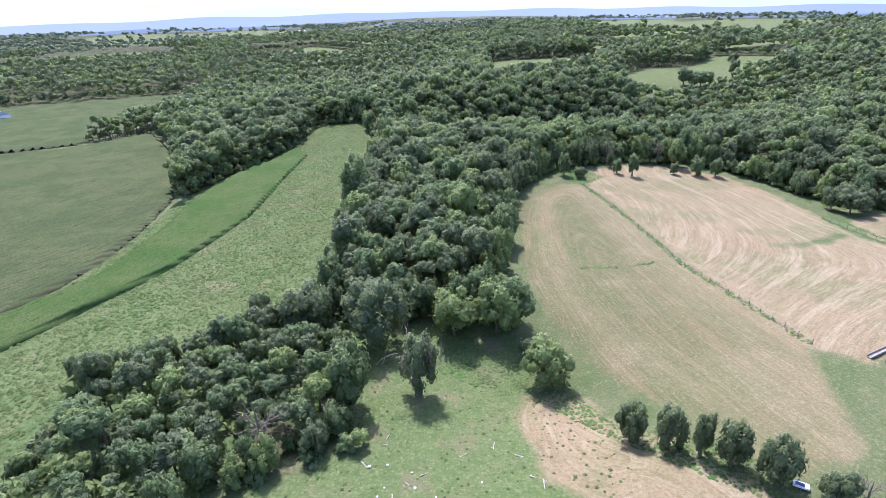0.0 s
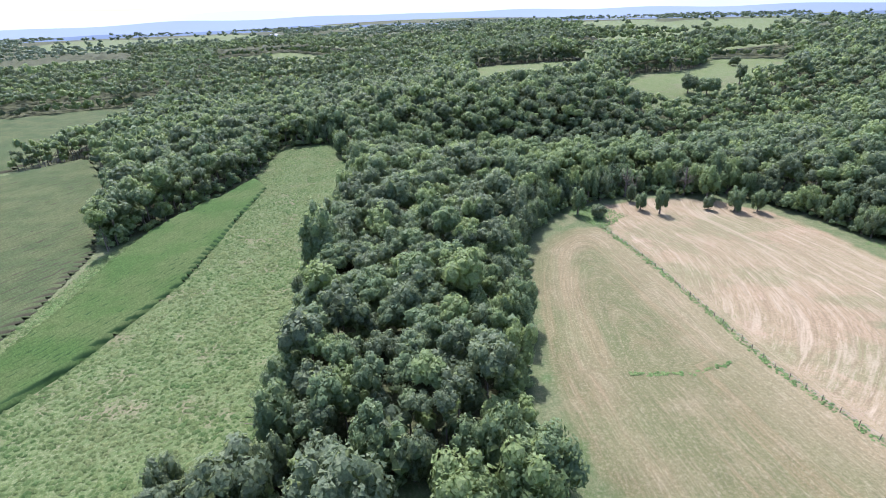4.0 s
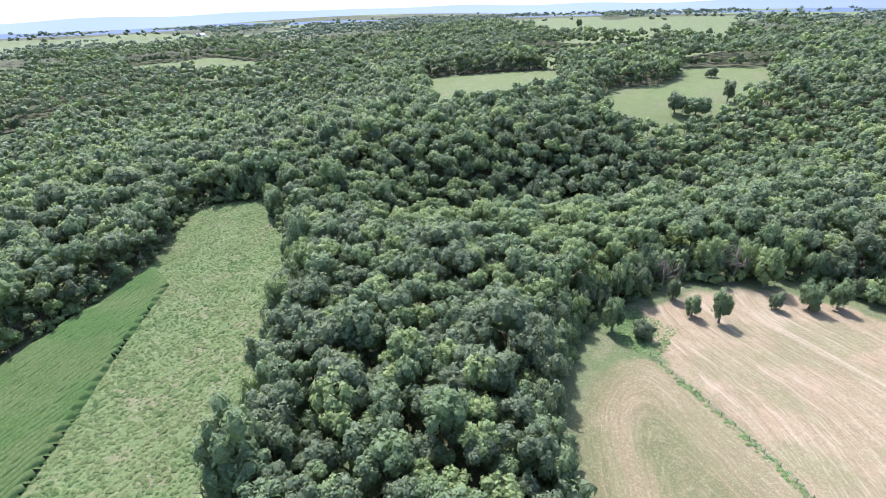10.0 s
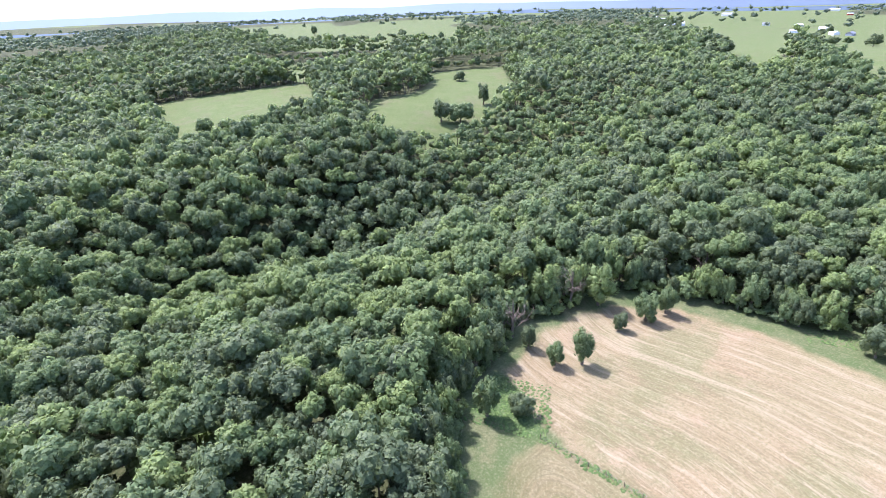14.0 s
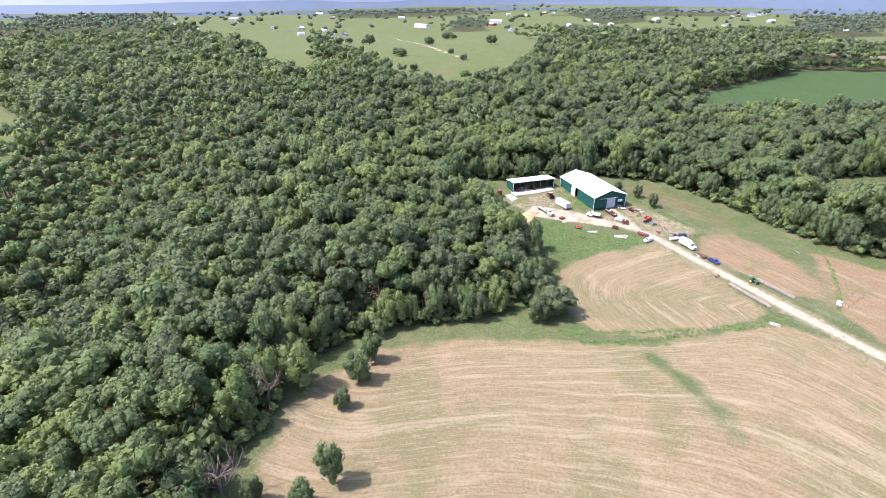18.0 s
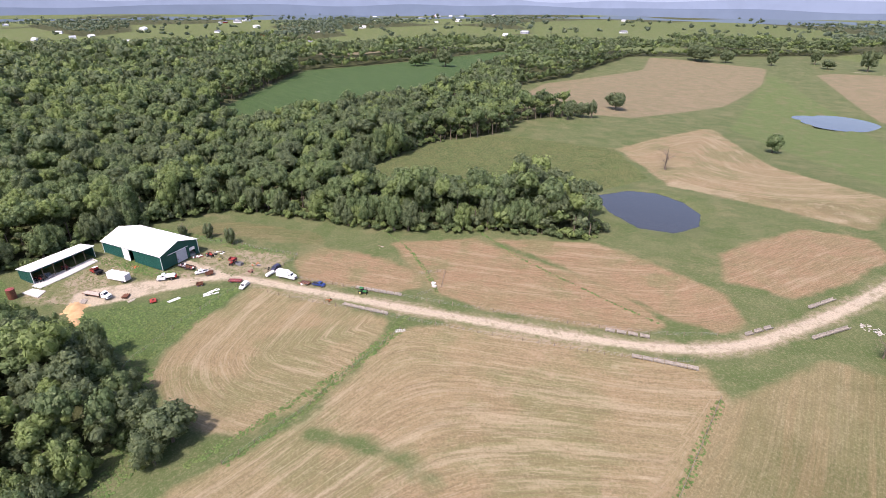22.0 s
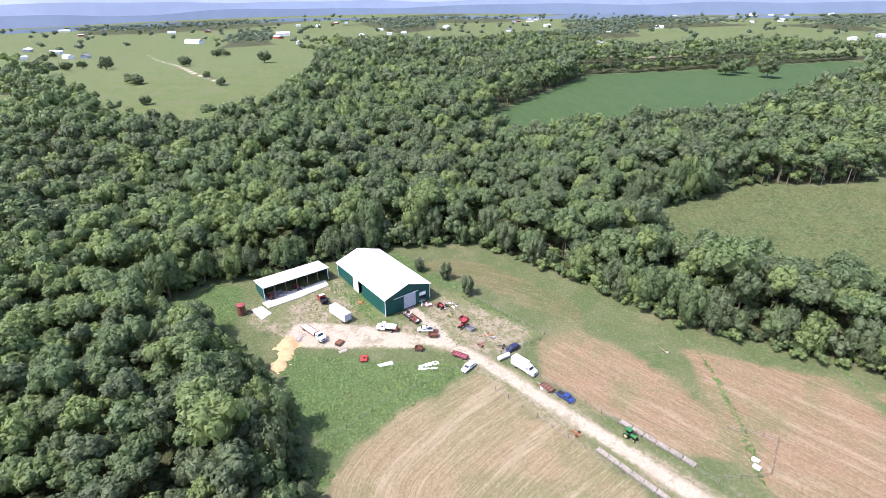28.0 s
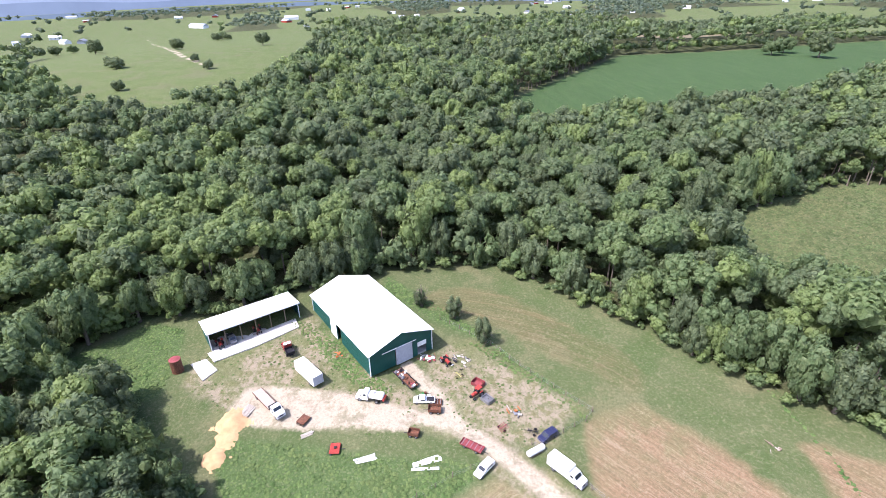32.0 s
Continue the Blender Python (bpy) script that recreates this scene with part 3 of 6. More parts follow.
def crown_faces(count, seed, lobes, size, tall, floor, ragged):
    """A crown of radius about 1: bulging leaf masses with small leaf sprays all over them; triangles and a normal for each."""
    r = np.random.default_rng(seed)
    centres, radii = [np.array([0, 0, 0.0])], [0.62]
    for k in range(lobes):
        h = floor * 0.8 + (0.86 - floor * 0.8) * (k + r.uniform(0.1, 0.9)) / lobes
        w, a = math.sqrt(max(0.0, 1 - h * h)), k * GOLDEN + r.uniform(-0.45, 0.45)
        far = r.uniform(0.52, 0.76 + ragged)
        centres.append(np.array([w * math.cos(a), w * math.sin(a), h]) * far)
        radii.append(r.uniform(0.24, 0.42) * (1.0 if lobes > 8 else 1.3))
    centres, radii = np.array(centres), np.array(radii)
    # closed hearts of the leaf masses
    f = (centres[:, None, None] + BALL[None] * radii[:, None, None, None] * r.uniform(0.74, 0.98, (len(radii), 20, 1, 1))).reshape(-1, 3, 3)
    nf = np.repeat(BALL.mean(1)[None], len(radii), 0).reshape(-1, 3)
    mid = f.mean(1)
    own = np.repeat(np.arange(len(radii)), 20)
    gap = np.linalg.norm(mid[:, None] - centres[None], axis=2) / radii[None]
    gap[np.arange(len(own)), own] = 9
    ok = (gap.min(1) > 0.72) & (mid[:, 2] > floor - 0.1)
    f, nf = f[ok], nf[ok] / np.linalg.norm(nf[ok], axis=1)[:, None]
    nf = nf * 0.8 + f.mean(1) * 0.35
    if not count:
        return f * np.array([1, 1, tall]), nf / np.linalg.norm(nf, axis=1)[:, None]
    # sprays: each leaf mass carries knobs of its own
    knobs = r.normal(size=(len(radii), 9, 3)) + np.array([0, 0, 0.5])
    knobs /= np.linalg.norm(knobs, axis=2)[:, :, None]
    out = []
    while sum(len(o) for o in out) < count:
        k = r.choice(len(radii), 4 * count, p=radii**2 / (radii**2).sum())
        d = r.normal(size=(4 * count, 3))
        d /= np.linalg.norm(d, axis=1)[:, None]
        dots = np.einsum("nkj,nj->nk", knobs[k], d)
        top = dots.max(1)
        knob = knobs[k, dots.argmax(1)]
        p = centres[k] + d * (radii[k] * (0.80 + 0.34 * np.clip(top, 0, 1) ** 5) * r.uniform(0.94, 1.06 + ragged, len(k)))[:, None]
        gap = np.linalg.norm(p[:, None] - centres[None], axis=2) / radii[None]
        gap[np.arange(len(k)), k] = 9
        ok = (gap.min(1) > 0.85) & (p[:, 2] > floor) & (r.uniform(size=len(k)) < np.clip(0.95 + 0.7 * d[:, 2], 0.3, 1))
        out.append(np.concatenate([p[ok], d[ok], knob[ok]], 1))
    pd = np.concatenate(out)[:count]
    p, d, knob = pd[:, :3], pd[:, 3:6], pd[:, 6:]
    face = d * 0.6 + knob * 0.4 + np.array([0, 0, 0.15]) + r.normal(scale=0.38, size=d.shape)
    face /= np.linalg.norm(face, axis=1)[:, None]
    u = np.cross(face, r.normal(size=d.shape))
    u /= np.linalg.norm(u, axis=1)[:, None]
    v = np.cross(face, u)
    s = size * r.uniform(0.6, 1.4, (count, 1))
    nq = d * 0.5 + knob * 0.35 + p * 0.25 + face * 0.45
    p = p * np.array([1, 1, tall])
    q = np.stack([p - u * s - 0.55 * v * s, p + u * s - 0.5 * v * s, p + 0.15 * u * s + 1.05 * v * s], 1)
    q, n = np.concatenate([q, f * np.array([1, 1, tall])]), np.concatenate([nq, nf])
    return q, n / np.linalg.norm(n, axis=1)[:, None]


def raw_mesh(name, verts, faces, corners, mats, tint=None, normals=None):
    me = bpy.data.meshes.new(name)
    me.vertices.add(len(verts))
    me.vertices.foreach_set("co", np.asarray(verts, np.float32).ravel())
    me.loops.add(len(faces) * corners)
    me.loops.foreach_set("vertex_index", np.asarray(faces, np.int32).ravel())
    me.polygons.add(len(faces))
    me.polygons.foreach_set("loop_start", np.arange(0, len(faces) * corners, corners, dtype=np.int32))
    me.update()
    if tint is not None:
        me.attributes.new("tint", "FLOAT", "POINT").data.foreach_set("value", np.asarray(tint, np.float32))
    if normals is not None:
        me.normals_split_custom_set_from_vertices(np.asarray(normals, np.float32))
    for k in mats:
        me.materials.append(k)
    return me


def variants(count, size, lots, first, lobes=14, lo=0.8, hi=1.0, floor=-0.3, ragged=0.08):
    out = []
    for k in range(lots):
        r = np.random.default_rng(first + k)
        out.append(crown_faces(count, first + k, int(r.integers(lobes - lobes // 5, lobes + lobes // 4 + 1)), size, r.uniform(lo, hi), floor, ragged))
    # one number of faces for all, so that they can be laid out together
    most = max(len(q) for q, n in out)
    return [(np.concatenate([q, q[: most - len(q)]]), np.concatenate([n, n[: most - len(n)]])) for q, n in out] if lots > 1 else out


def scatter(step, jitter, x0, x1, y0, y1, seed):
    r = np.random.default_rng(seed)
    gx, gy = np.meshgrid(np.arange(x0, x1, step), np.arange(y0, y1, step))
    gx = gx + (np.arange(gx.shape[0]) % 2)[:, None] * step / 2
    return gx.ravel() + r.uniform(-jitter, jitter, gx.size) * step, gy.ravel() + r.uniform(-jitter, jitter, gx.size) * step


def joined_woods(name, label, xs, ys, radius, lots, seed, lift=0.78, leaf=LEAF, tone=0.0):
    """Many crowns as one mesh: clumps of leaves over short trunks hidden in the canopy."""
    r = np.random.default_rng(seed)
    z = height(xs, ys)
    z = z - np.where((xs < -20) & (ys < 112), 3.5, 0)
    quads, tint, norms = [], [], []
    pick = r.integers(0, len(lots), len(xs))
    stand = 0.5 + 0.22 * np.sin(xs / 31 + 1.1 * np.sin(ys / 47)) + 0.16 * np.sin(ys / 23 + xs / 60)
    stand = stand + 0.45 * np.exp(-((xs - 62) ** 2 + (ys - 250) ** 2) / 700) + tone
    shade = np.clip(r.normal(0.0, 0.28, len(xs)) + 0.7 * stand, 0, 1)
    shade = np.where(r.uniform(size=len(xs)) < 0.12, r.uniform(0.8, 1.15, len(xs)), shade)
    for k, (q, nrm) in enumerate(lots):
        m = np.nonzero(pick == k)[0]
        a, s = r.uniform(0, 2 * np.pi, len(m)), radius[m] * r.uniform(0.85, 1.2, len(m))
        c, sn = np.cos(a)[:, None, None], np.sin(a)[:, None, None]
        x, y, h = q[None, :, :, 0], q[None, :, :, 1], q[None, :, :, 2]
        tall = r.uniform(0.8, 1.2, len(m))[:, None, None]
        s3 = s[:, None, None]
        up = (z[m] + (4.6 + s * 1.5 + r.uniform(-0.7, 4.3, len(m)) if lift > 0 else s * (1.9 + 0.9 * lift) + r.uniform(-0.8, 0.8, len(m))))[:, None, None]
        pts = np.stack([xs[m][:, None, None] + s3 * (c * x - sn * y), ys[m][:, None, None] + s3 * (sn * x + c * y), up + s3 * tall * h], -1)
        nx, ny, nz = nrm[None, :, 0], nrm[None, :, 1], nrm[None, :, 2]
        c2, s2 = c[:, :, 0], sn[:, :, 0]
        turned = np.stack([c2 * nx - s2 * ny, s2 * nx + c2 * ny, nz + 0 * c2], -1)
        norms.append(np.repeat(turned.reshape(-1, 3), q.shape[1], axis=0))
        quads.append(pts.reshape(-1, 3))
        tint.append(np.repeat(shade[m], q.shape[0] * q.shape[1]))
    v = np.concatenate(quads)
    sides = lots[0][0].shape[1]
    f = np.arange(len(v)).reshape(-1, sides)
    return tagged(new(name, raw_mesh(name, v, f, sides, [leaf], np.concatenate(tint), np.concatenate(norms))), label, "woods", kind="stuff")


def seen_side(x, y):
    """The sector that the flight never faces is left bare."""
    a = np.degrees(np.arctan2(-(x - 20), y + 20))
    return ~((a > 60) & (a < 138))


def tapered(path, radii, sides=7):
    """A tapering limb along a path: vertices and quads."""
    v, f = [], []
    for k, (p, w) in enumerate(zip(path, radii)):
        for j in range(sides):
            a = 2 * math.pi * j / sides
            v.append((p[0] + w * math.cos(a), p[1] + w * math.sin(a), p[2]))
        if k:
            b = sides * k
            f += [(b - sides + j, b - sides + (j + 1) % sides, b + (j + 1) % sides, b + j) for j in range(sides)]
    return v, f


def trunk_mesh(seed, bare=False):
    """A trunk of unit height with a few limbs; bare ones fork on into twigs."""
    r = np.random.default_rng(seed)
    v, f = tapered([(0, 0, -0.05), (0.01, 0.01, 0.15), (0.02, -0.01, 0.4), (0.0, 0.0, 0.72 if not bare else 0.9)], [0.05, 0.034, 0.026, 0.008])

    def limb(start, way, length, width, depth):
        p = [np.array(start)]
        for k in range(3):
            p.append(p[-1] + np.array(way) * length / 3 + r.normal(scale=0.05 * length, size=3))
        a, b = tapered(p, [width, width * 0.75, width * 0.5, width * 0.2], 5)
        off = len(v)
        v.extend(a)
        f.extend([tuple(i + off for i in q) for q in b])
        if depth:
            for k in range(4):
                q = p[1 + k % 3]
                w2 = np.array(way) + r.normal(scale=0.75, size=3)
                limb(q, w2 / np.linalg.norm(w2), length * 0.6, width * 0.55, depth - 1)

    for k in range(9 if bare else 6):
        a = k * 2.4 + r.uniform(-0.4, 0.4)
        up = r.uniform(0.35, 0.9)
        w = np.array([math.cos(a), math.sin(a), up])
        limb((0.01, 0, r.uniform(0.22, 0.6)), w / np.linalg.norm(w), r.uniform(0.25, 0.4), 0.014, 2 if bare else 0)
    return raw_mesh("trunk", v, f, 4, [BARK]) if len({len(q) for q in f}) == 1 else None


TRUNKS = [trunk_mesh(700 + k) for k in range(4)]
TINTS = {"dark": 0.1, "mid": 0.42, "bright": 0.85}
CROWNS = {}
for tone, level in TINTS.items():
    for shape, (lo, hi, lots) in {"round": (0.85, 1.1, 4), "tall": (1.3, 1.7, 4), "slim": (1.9, 2.4, 2)}.items():
        CROWNS[tone, shape] = []
        for q, m in variants(1100, 0.074, lots, 500 + 10 * len(CROWNS), 17, lo, hi, -0.78, 0.2):
            v = q.reshape(-1, 3)
            CROWNS[tone, shape].append((raw_mesh("crown", v, np.arange(len(v)).reshape(-1, 3), 3, [LEAF], np.full(len(v), level), np.repeat(m, 3, axis=0)), v[:, 2].min(), v[:, 2].max()))


def plant(x, y, radius, tall, tone="mid", shape="round", label="broadleaf tree in full summer leaf", group="", name="tree"):
    """One tree: an empty at its foot with a trunk and a crown."""
    k = int(abs(x * 7.3 + y * 3.1)) 
    me, lo, hi = CROWNS[tone, shape][k % len(CROWNS[tone, shape])]
    top = new(name)
    top.empty_display_size = 0.3
    top.location = (x, y, ground_z(x, y) - 0.1)
    top.rotation_euler = (0, 0, k * 0.7)
    crown = new("crown", me)
    crown.parent = top
    s = tall * (0.95 if tall < 11 else 0.86) / (hi - lo)
    crown.scale = (radius, radius, s)
    crown.location = (0, 0, tall - hi * s)
    trunk = new("trunk", TRUNKS[k % len(TRUNKS)])
    trunk.parent = top
    trunk.scale = (tall * 0.8, tall * 0.8, tall * 0.9)
    return tagged(top, label, "tree", group)


def build_woods():
    near, less, mid = variants(430, 0.097, 14, 100, 11, 0.9, 1.35, -0.2), variants(140, 0.15, 10, 150, 6, 0.9, 1.3, -0.15), variants(44, 0.23, 8, 200, 3, 0.85, 1.2, 0.0)
    far, rim = variants(6, 0.3, 6, 300, 2, floor=0.05), variants(0, 0.3, 5, 400, 1, floor=0.05)
    x, y = scatter(4.9, 0.38, -330, 560, -220, 760, 11)
    d = best(CLEAR, x, y)
    reach = np.minimum(along([(0, 0), (0, 160), (40, 205), (145, 160), (190, 165), (250, 120)], x, y), along([(0, 60), (10, 320)], x, y) + 25)
    wood = (d < -1.0) & seen_side(x, y)
    r = np.random.default_rng(5)
    rad = np.clip(r.normal(3.0, 0.75, len(x)), 1.7, 5.2)
    rad = np.where(d > -6, rad * 0.85, rad)
    low = (x < -20) & (y < 112)
    rad = np.where(low, rad * 0.8, rad)
    edge = wood & (d > -6.5) & (reach < 112)
    tones = r.choice(["dark", "dark", "mid", "mid", "mid", "bright"], len(x))
    for k in np.nonzero(edge)[0]:
        shape = "tall" if r.uniform() < 0.5 else "round"
        plant(float(x[k]), float(y[k]), float(rad[k]) * 1.15, float(rad[k] * r.uniform(3.5, 5.2) * (0.78 if low[k] else 1.0)), str(tones[k]), shape, "broadleaf tree at the edge of the woods", "trees along the edge of the woods")
    a = wood & (reach < 95) & ~edge
    a2 = wood & (reach >= 95) & (reach < 200) & ~edge
    b = wood & (reach >= 200) & (reach < 420)
    # lower trees that fill the gaps in the canopy, and foliage that comes down to the ground along the edges
    ux, uy = scatter(6.4, 0.45, -330, 560, -220, 760, 17)
    ud = best(CLEAR, ux, uy)
    ureach = np.minimum(along([(0, 0), (0, 160), (40, 205), (145, 160), (190, 165), (250, 120)], ux, uy), along([(0, 60), (10, 320)], ux, uy) + 25)
    under = (ud < -1.0) & seen_side(ux, uy) & ((ureach < 170) | ((ud > -9) & (ureach < 420)))
    joined_woods("woodland_understorey", "lower trees and saplings filling the woodland", ux[under], uy[under], r.uniform(2.4, 3.6, under.sum()), variants(50, 0.2, 6, 250, 5, floor=-0.6), 29, -0.45, LEAF, 0.05)
    joined_woods("woodland_slopes", "dense broadleaf woodland on slopes and in the ravine", x[a2], y[a2], rad[a2], less, 28)
    joined_woods("woodland_near", "dense summer broadleaf woodland in mixed greens", x[a], y[a], rad[a], near, 21)
    joined_woods("woodland", "dense broadleaf woodland on rolling ground", x[b], y[b], rad[b], mid, 22)
    sx, sy = scatter(3.0, 0.45, -150, 330, -80, 400, 14)
    sd = best(CLEAR, sx, sy)
    sr = along([(0, 0), (0, 160), (40, 205), (145, 160)], sx, sy)
    sel = (sd < 0.4) & (sd > -5) & (sr < 230) & seen_side(sx, sy) & ~((sx < -105) & (sx > -140) & (sy < 232))
    joined_woods("woodland_shrubs", "low shrubs and saplings along the edge of the woods", sx[sel], sy[sel], r.uniform(1.0, 2.2, sel.sum()), variants(110, 0.15, 5, 600, 7, floor=-0.5), 25, -0.9, LEAF, 0.35)
    # stems that show at the edges
    e = np.nonzero(wood & (d > -14) & (reach < 420) & ~edge)[0]
    z = height(x[e], y[e])
    ang = np.arange(5) * 2 * np.pi / 5
    ring = np.stack([np.cos(ang), np.sin(ang)], -1)
    low = np.concatenate([np.repeat(np.stack([x[e], y[e]], -1)[:, None], 5, 1) + ring * 0.28, np.repeat(z[:, None, None] - 0.3, 5, 1)], 2)
    high = np.concatenate([np.repeat(np.stack([x[e], y[e]], -1)[:, None], 5, 1) + ring * 0.14, np.repeat((z + rad[e] * 2.2)[:, None, None], 5, 1)], 2)
    v = np.concatenate([low, high], 1).reshape(-1, 3)
    f = (np.array([[j, (j + 1) % 5, 5 + (j + 1) % 5, 5 + j] for j in range(5)])[None] + 10 * np.arange(len(e))[:, None, None]).reshape(-1, 4)
    tagged(new("woodland_stems", raw_mesh("woodland_stems", v, f, 4, [BARK])), "grey-brown stems below the edge of the canopy", "trunks", kind="stuff")
    x, y = scatter(8.8, 0.4, -900, 1300, -1000, 1250, 12)
    reach2 = along([(0, 0), (0, 160), (40, 205), (145, 160)], x, y)
    d = best(CLEAR, x, y)
    w = (d < -3) & (reach2 >= 400) & (reach2 < 1000) & seen_side(x, y) & (open_country(x, y) < -4)
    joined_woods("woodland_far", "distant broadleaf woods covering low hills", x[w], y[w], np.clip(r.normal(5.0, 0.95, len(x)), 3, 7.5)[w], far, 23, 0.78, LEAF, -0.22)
    skirt = w & (d > -16)
    joined_woods("woodland_far_edges", "low foliage along the edges of distant woods", x[skirt], y[skirt], np.full(skirt.sum(), 4.6), variants(8, 0.3, 5, 330, 3, floor=-0.7), 30, -0.7, LEAF, -0.15)
    x, y = scatter(17.0, 0.45, -2200, 2300, -2100, 2300, 13)
    reach2 = along([(0, 0), (0, 160), (40, 205), (145, 160)], x, y)
    d = best(CLEAR, x, y)
    open_far = open_country(x, y)
    w2 = (d < -5) & (reach2 >= 980) & (reach2 < 1750) & seen_side(x, y) & (open_far < -6)
    # leaf colour here carries painted haze
    joined_woods("woodland_horizon", "distant woods on low hills, haze painted into their blue-green", x[w2], y[w2], np.clip(np.random.default_rng(8).normal(6.8, 1.3, len(x)), 4, 9)[w2], rim, 24, -0.6, HAZED_LEAF)
    few = np.random.default_rng(9).uniform(size=len(x)) < 0.035
    h = few & ((best(FAR_FIELDS, x, y) > 5) | ((open_far > 0) & (reach2 > 1150) & (reach2 < 2000)))
    joined_woods("far_field_trees", "scattered trees and hedges in distant pastures", x[h], y[h], np.full(h.sum(), 6.0), variants(8, 0.4, 4, 650, 3), 26, -0.6, HAZED_LEAF)


build_woods()

# single trees in the open: place, half width, height, tone, shape
LONE = [(21.2, 88.8, 4.6, 12, "bright", "round"), (12.6, 106.5, 5.0, 15, "bright", "round"), (31.6, 67.8, 2.5, 8.6, "dark", "round"), (36.5, 64.5, 2.3, 9.2, "dark", "tall"), (40.5, 61.6, 1.7, 10, "dark", "slim"),
        (44, 59, 2.4, 8.8, "dark", "round"), (48.3, 55.0, 2.6, 9, "dark", "round"), (54.2, 50.9, 2.2, 6.4, "dark", "round"), (-16.3, 102.5, 6.6, 18, "dark", "tall"),
        (2.2, 105.5, 5.4, 13, "bright", "round"), (-34.9, 110.6, 6.4, 14, "dark", "round"), (61.8, 223.8, 2.8, 5.5, "dark", "round"),
        (80.5, 231, 2.0, 7.5, "mid", "tall"), (86.3, 227.4, 2.5, 11, "mid", "tall"), (80.1, 240, 1.9, 8, "dark", "tall"), (107.2, 231.6, 1.9, 6.5, "dark", "tall"),
        (117, 230.5, 3.0, 10, "mid", "tall"), (125.4, 229.4, 2.6, 9.5, "mid", "tall"), (55.4, 227.6, 2.5, 11, "mid", "tall"), (112.8, 243.8, 4.4, 15, "bright", "tall"),
        (151.7, 180.3, 5.2, 11, "dark", "round"), (148, 185, 3.4, 9.5, "dark", "tall"), (159, 184, 3.6, 11, "dark", "tall"), (16.0, 110, 5.2, 14, "mid", "round"),
        (25, 40, 6.6, 11, "bright", "round"), (15, 37, 8.0, 14, "dark", "round"), (146, -147, 4.8, 11, "mid", "round"), (250.5, 145.6, 1.5, 4.8, "dark", "round"),
        (244, 138.8, 1.8, 6.4, "dark", "tall"), (233.6, 134.4, 1.9, 7.0, "dark", "tall"), (674, 218, 6.2, 12, "dark", "round"), (721, 375, 6.3, 14, "dark", "round"),
        (548, 300, 5, 8, "dark", "round"), (557, 306, 5, 8, "dark", "round"), (468, 275, 3.3, 6, "dark", "round"), (525, 238, 3.3, 6.5, "dark", "round"), (562, 254, 3.0, 6, "dark", "round"),
        (677, 291, 5.7, 10, "dark", "round"), (556, -215, 8, 14, "mid", "round"), (566, -236, 8, 14, "mid", "round"), (532, -240, 9, 20, "dark", "tall"),
        (158, 476, 4.8, 12, "mid", "round"), (67, 505, 5.6, 13, "mid", "round"), (288, 538, 4.8, 9.5, "dark", "round"), (247, 457, 4.3, 16, "dark", "slim"), (202, 447, 5.6, 16, "dark", "tall"),
        (213, 440, 8, 14, "mid", "round"), (413, 1131, 5.8, 18, "dark", "tall"), (563, 450, 7, 16, "dark", "round"), (271, 727, 4.2, 8, "dark", "round"),
        (359, -604, 9, 16, "dark", "round"), (307, -621, 6.5, 18, "dark", "tall"), (273, -681, 6, 20, "dark", "tall"), (247, -638, 7.5, 13, "dark", "round"), (208, -653, 9, 26, "dark", "tall"),
        (274, -126, 3.5, 14, "dark", "slim"), (272, -142, 5.2, 12, "dark", "round"), (268, -147, 3.6, 14, "dark", "slim"), (296, -123, 4.5, 8, "mid", "round"), (278, -195, 7.5, 14, "dark", "round"),
        (385, -590, 14, 22, "dark", "round"), (400, -600, 14, 24, "dark", "round"), (10, -392, 14, 22, "dark", "round"), (24, -384, 14, 24, "dark", "round"), (-12, -352, 13, 20, "dark", "round"), (45, -417, 13, 19, "dark", "round"), (70, -440, 11, 18, "dark", "round"),
        (825, 486, 7, 10, "dark", "round"), (803, 460, 6, 9, "dark", "round"), (776, 432, 6.5, 10, "dark", "round"), (796, 424, 5, 9, "mid", "round"), (764, 390, 6, 10, "dark", "round"), (885, 295, 6, 10, "dark", "round"), (905, 285, 5, 9, "dark", "round"), (916, 293, 6, 11, "mid", "round")]
for x, y, w, h, tone, shape in LONE:
    words = {"dark": "dark green", "mid": "mid green", "bright": "bright yellow-green"}[tone] + " " + {"round": "round-crowned", "tall": "tall oval", "slim": "slim upright"}[shape]
    plant(x, y, w, h, tone, shape, words + " tree standing in open grass", "trees in the open fields")


def bare_tree(x, y, tall, label):
    top = new("bare_tree")
    top.location = (x, y, ground_z(x, y) - 0.1)
    k = new("trunk", trunk_mesh(int(900 + x), True))
    k.parent, k.scale = top, (tall * 0.9, tall * 0.9, tall)
    tagged(top, label, "dead tree")


bare_tree(166.8, -59.9, 13, "dead grey tree with bare forked limbs in mown grass")
bare_tree(-33, 69.5, 12, "dead leafless tree with grey twigs among green ones")
bare_tree(-6, 83.8, 15, "half-dead tree with grey bare twigs")
plant(-5.4, 84.4, 3.6, 15, "dark", "tall", "sparse grey-green tree with dead twigs", "trees in the open fields")
bare_tree(20.7, 88.5, 11.5, "bare limbs showing through a thin crown")
for x, y in ((70.8, 247.5), (79.8, 246), (150, 247), (151, 233), (105.2, 248), (-27.5, 231), (143, 252)):
    bare_tree(x, y, 13.5, "dead grey-brown tree with bare twigs at the edge of the woods")
for x, y in ((250.4, 145.2), (243.7, 138.4), (233.3, 134)):
    bare_tree(x, y, 6.2, "thin grey-brown sapling with sparse leaves behind the barn")
